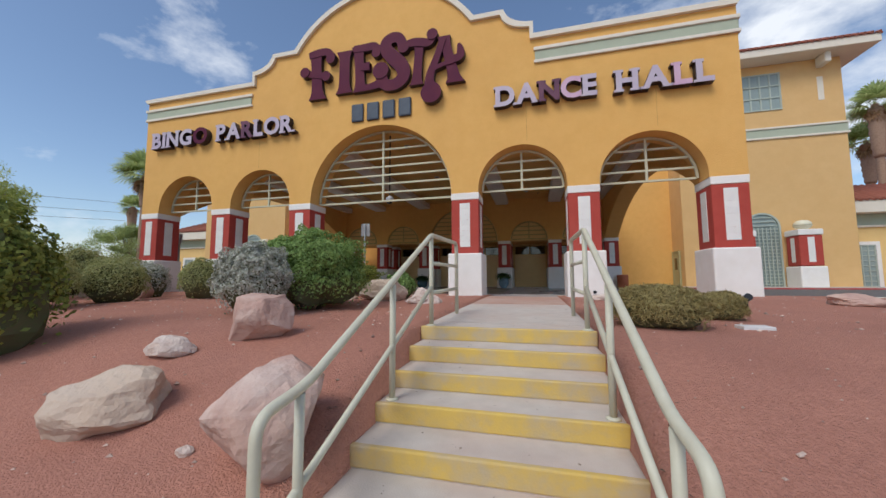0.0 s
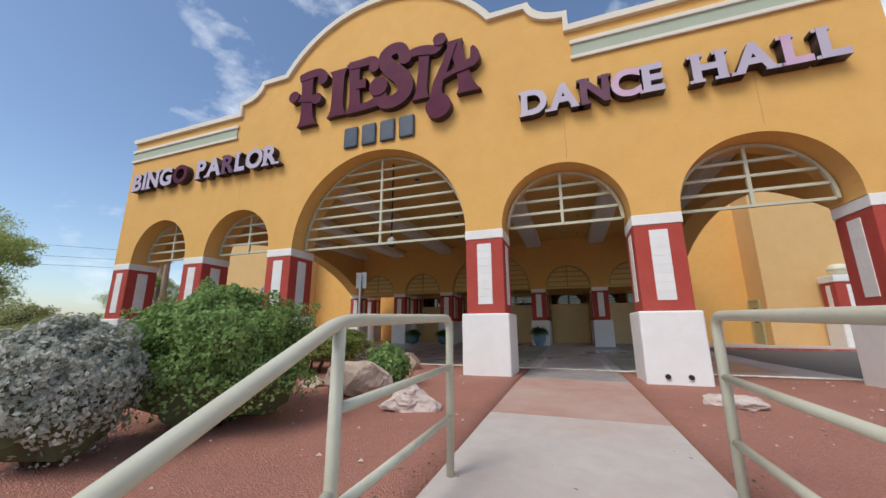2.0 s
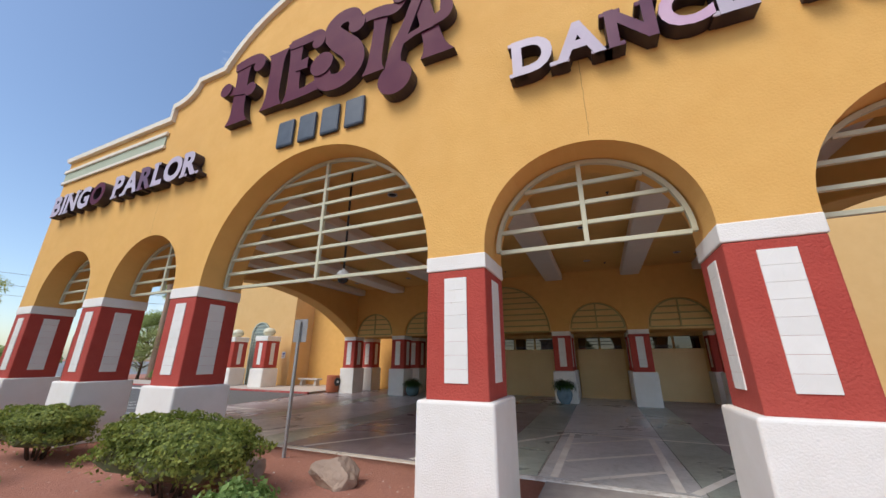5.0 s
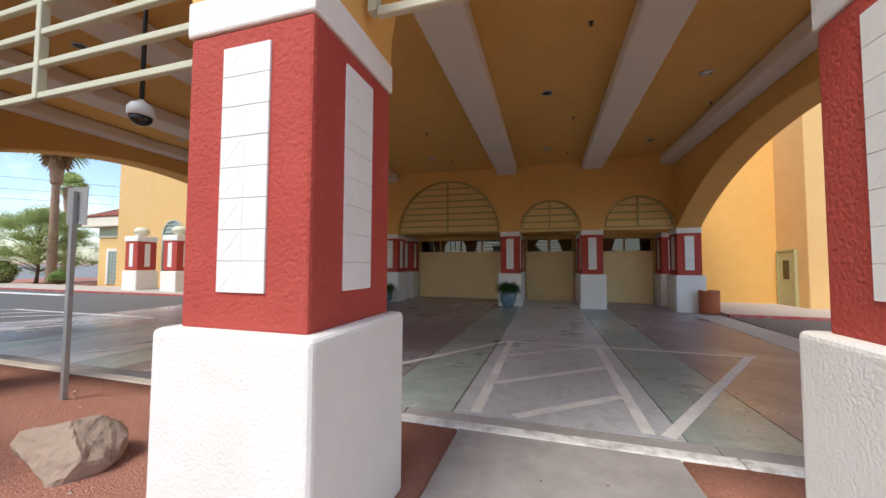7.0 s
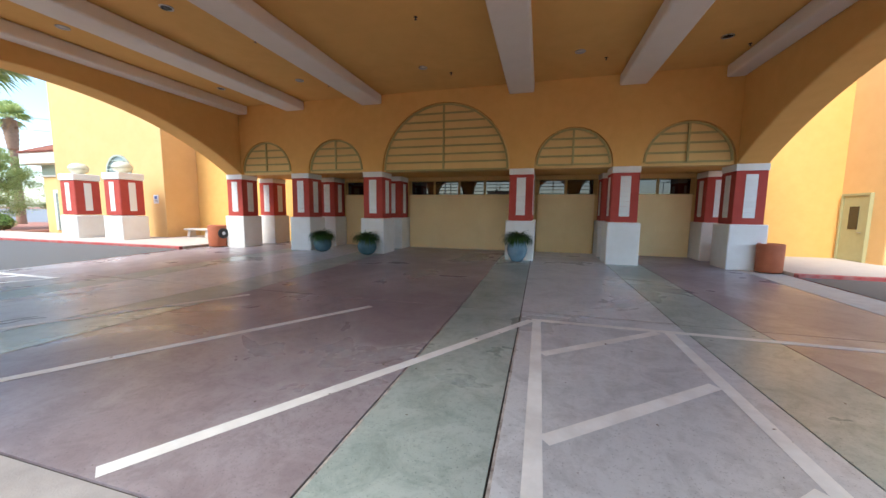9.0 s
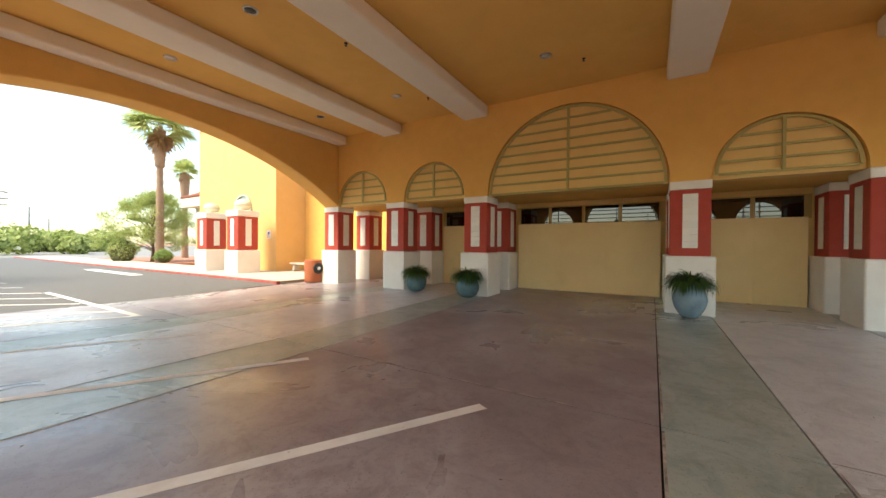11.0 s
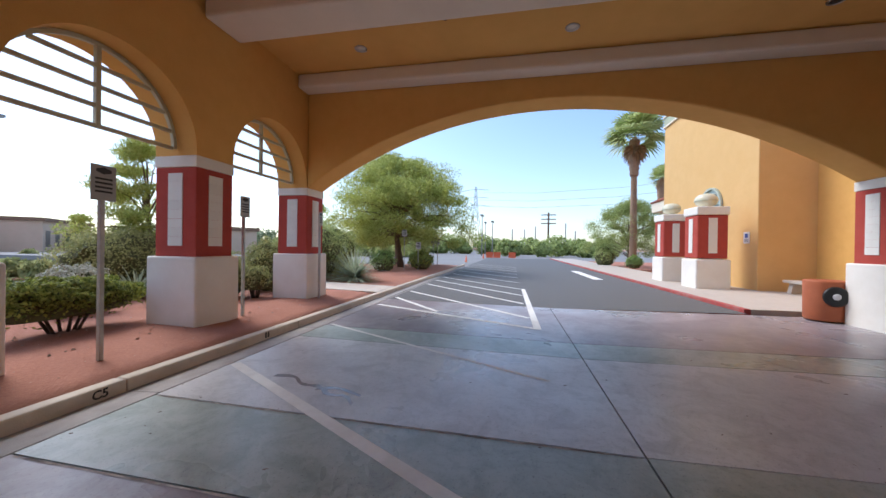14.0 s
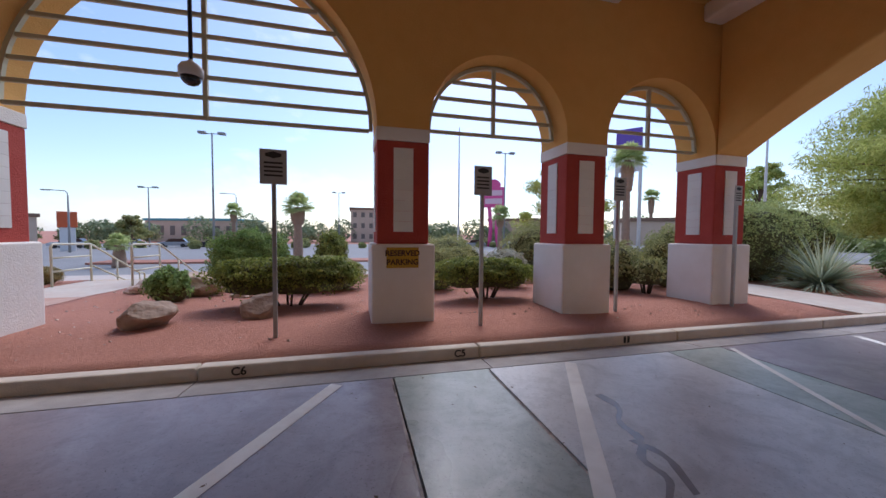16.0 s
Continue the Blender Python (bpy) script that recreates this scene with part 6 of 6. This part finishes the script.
def car(x, y, rz, paint):
    c = thing("car", "distant parked car in the far car park", "car", at=(x, y, -0.97), rz=rz, group="parked cars")
    part("body", prism(bmesh.new(), [(-2.2, 0.3), (2.2, 0.3), (2.25, 0.7), (1.9, 0.88), (-2.1, 0.92), (-2.25, 0.7)], -0.88, 0.88), paint, c)
    part("cabin", prism(bmesh.new(), [(-1.8, 0.9), (1.1, 0.88), (0.5, 1.42), (-1.3, 1.45)], -0.76, 0.76), DARK_GLASS, c)
    for wx in (-1.35, 1.35):
        for wy in (-0.86, 0.86):
            part("wheel", tube(bmesh.new(), [(wx, wy - 0.1, 0.32), (wx, wy + 0.1, 0.32)], 0.32, 14), BLACK, c)
    return c


for i, (x, y, rz) in enumerate(((28, -50, 10), (22, -51, 10), (16.5, -52, 8), (34, -48, 12), (-30, -50, -20), (40, -46, 10), (-42, -40, 30))):
    car(x, y, rz, CAR_PAINTS[i % 3])

# ---- wear ----
CRACK = material("hairline_crack", (0.36, 0.20, 0.06), 0.95)
for x, z0, z1 in ((-0.12, 4.42, 5.55), (3.05, 4.50, 5.5), (-8.85, 4.42, 5.5)):
    c = thing("stucco_crack", "hairline vertical crack in the stucco", "crack", at=(x, FRONT, 0), group="stucco cracks", kind="structure")
    pts = [(0.012 * noise.noise((x, i * 0.7, 0)), -0.0012, z0 + (z1 - z0) * i / 14) for i in range(15)]
    bm = bmesh.new()
    rows = [(bm.verts.new((p[0] - 0.003, p[1], p[2])), bm.verts.new((p[0] + 0.003, p[1], p[2]))) for p in pts]
    for a, b in zip(rows, rows[1:]):
        bm.faces.new((a[0], a[1], b[1], b[0]))
    part("line", bm, CRACK, c)
STAIN = material("dark_drip_stain", (0.25, 0.25, 0.26), 0.2, (0.34, 0.34, 0.35), 9.0, 0.7)
st = thing("floor_stain", "dark branching liquid stain on the concrete", "stain", kind="structure")
for k, line in enumerate((((-8.68, 13.12), (-8.72, 13.37), (-8.50, 13.57), (-8.54, 13.79), (-8.32, 13.99), (-8.38, 14.17), (-8.20, 14.32)), ((-8.44, 13.79), (-8.54, 13.99), (-8.40, 14.32)))):
    bm = bmesh.new()
    prev = None
    pts = rounded([(x, y, 0) for x, y in line], 0.12, 4)
    for i, p in enumerate(pts):
        w = 0.022 + 0.04 * abs(noise.noise((p.x * 6, p.y * 6, k)))
        ring = (bm.verts.new((p.x - w, p.y, floor_z(p.y) + 0.0022 + 0.0004 * k)), bm.verts.new((p.x + w, p.y, floor_z(p.y) + 0.0022 + 0.0004 * k)))
        if prev:
            bm.faces.new((prev[0], prev[1], ring[1], ring[0]))
        prev = ring
    part("run", bm, STAIN, st)

SEALANT = material("pale_joint_sealant", (0.62, 0.56, 0.50), 0.8, (0.24, 0.20, 0.18), 9.0, 0.95, stain=(0.10, 0.08, 0.07), stain_scale=4.0, stain_amount=0.9)
for a, b in (((-2.48, 12.36), (-2.48, 16.8)), ((-1.442, 12.36), (-1.442, 16.8)), ((-2.483, 16.95), (-2.483, 20.2)), ((-1.44, 16.91), (0.80, 16.90)), ((-6.86, 12.36), (-6.86, 16.8)), ((-7.90, 12.36), (-7.90, 16.8)), ((-6.45, 16.89), (-3.2, 16.89))):
    p, q = Vector(a), Vector(b)
    s = Vector((-(q - p).y, (q - p).x)).normalized()
    bm, prev, n = bmesh.new(), None, 40
    for i in range(n + 1):
        c = p.lerp(q, i / n)
        w = 0.009 + 0.007 * noise.noise((c.x * 5, c.y * 5, 2))
        ring = [bm.verts.new((v.x, v.y, floor_z(v.y) + 0.003)) for v in (c - s * w, c + s * w)]
        if prev:
            bm.faces.new((prev[0], prev[1], ring[1], ring[0]))
        prev = ring
    tagged(part("joint_sealant", bm, SEALANT), "crumbling pale sealant along a slab joint", "joint", "slab joint sealant", "structure")

# dry leaves and grit blown on to the steps, the path and the driveway
LITTER = material("dry_leaf_litter", (0.10, 0.07, 0.045), 0.9, (0.20, 0.14, 0.09), 6.0, 0.6, island=0.4)
rs = np.random.RandomState(12)
V, F = [], []


def scrap(x, y, z, s):
    a = rs.rand() * 6.28
    b0 = len(V)
    for k, r in ((0, 1.0), (1.9, 0.45), (3.14, 0.9), (4.5, 0.5)):
        V.append((x + s * r * math.cos(a + k), y + s * r * math.sin(a + k), z + 0.003 + 0.25 * s * rs.rand()))
    F.append((b0, b0 + 1, b0 + 2, b0 + 3))


for i in range(7):
    for k in range(7):
        scrap(rs.uniform(PX0 + 0.05, PX1 - 0.05), 4.08 - 0.381 * i + rs.uniform(0.08, 0.34), 0.205 - 0.146 * i, 0.006 + 0.012 * rs.rand() ** 2)
for k in range(60):
    y = rs.uniform(4.5, 11.3)
    scrap(rs.uniform(PX0 + 0.05, PX1 - 0.05), y, 0.207 + 0.045 * ramp(y, 4.5, 9.0) - 0.04 * ramp(y, 9.9, 11.7), 0.006 + 0.014 * rs.rand() ** 2)
for k in range(260):
    y = 12.35 + 9.0 * rs.rand() ** 1.4
    scrap(rs.uniform(-13.5, 4.4), y, floor_z(y) + 0.004, 0.008 + 0.022 * rs.rand() ** 3)
for k in range(260):
    side, y = rs.choice((PX0 - 0.08, PX1 + 0.1)), rs.uniform(1.4, 6.0)
    x = side + rs.normal() * 0.12
    if PX0 - 0.01 < x < PX1 + 0.01:
        continue
    scrap(x, y, bed(x, y) + 0.004, 0.008 + 0.018 * rs.rand() ** 2)
me = bpy.data.meshes.new("leaf_litter")
me.from_pydata(V, [], F)
me.materials.append(LITTER)
tagged(new("leaf_litter", me), "scattered dry leaves and grit on the concrete", "leaf litter", kind="stuff")
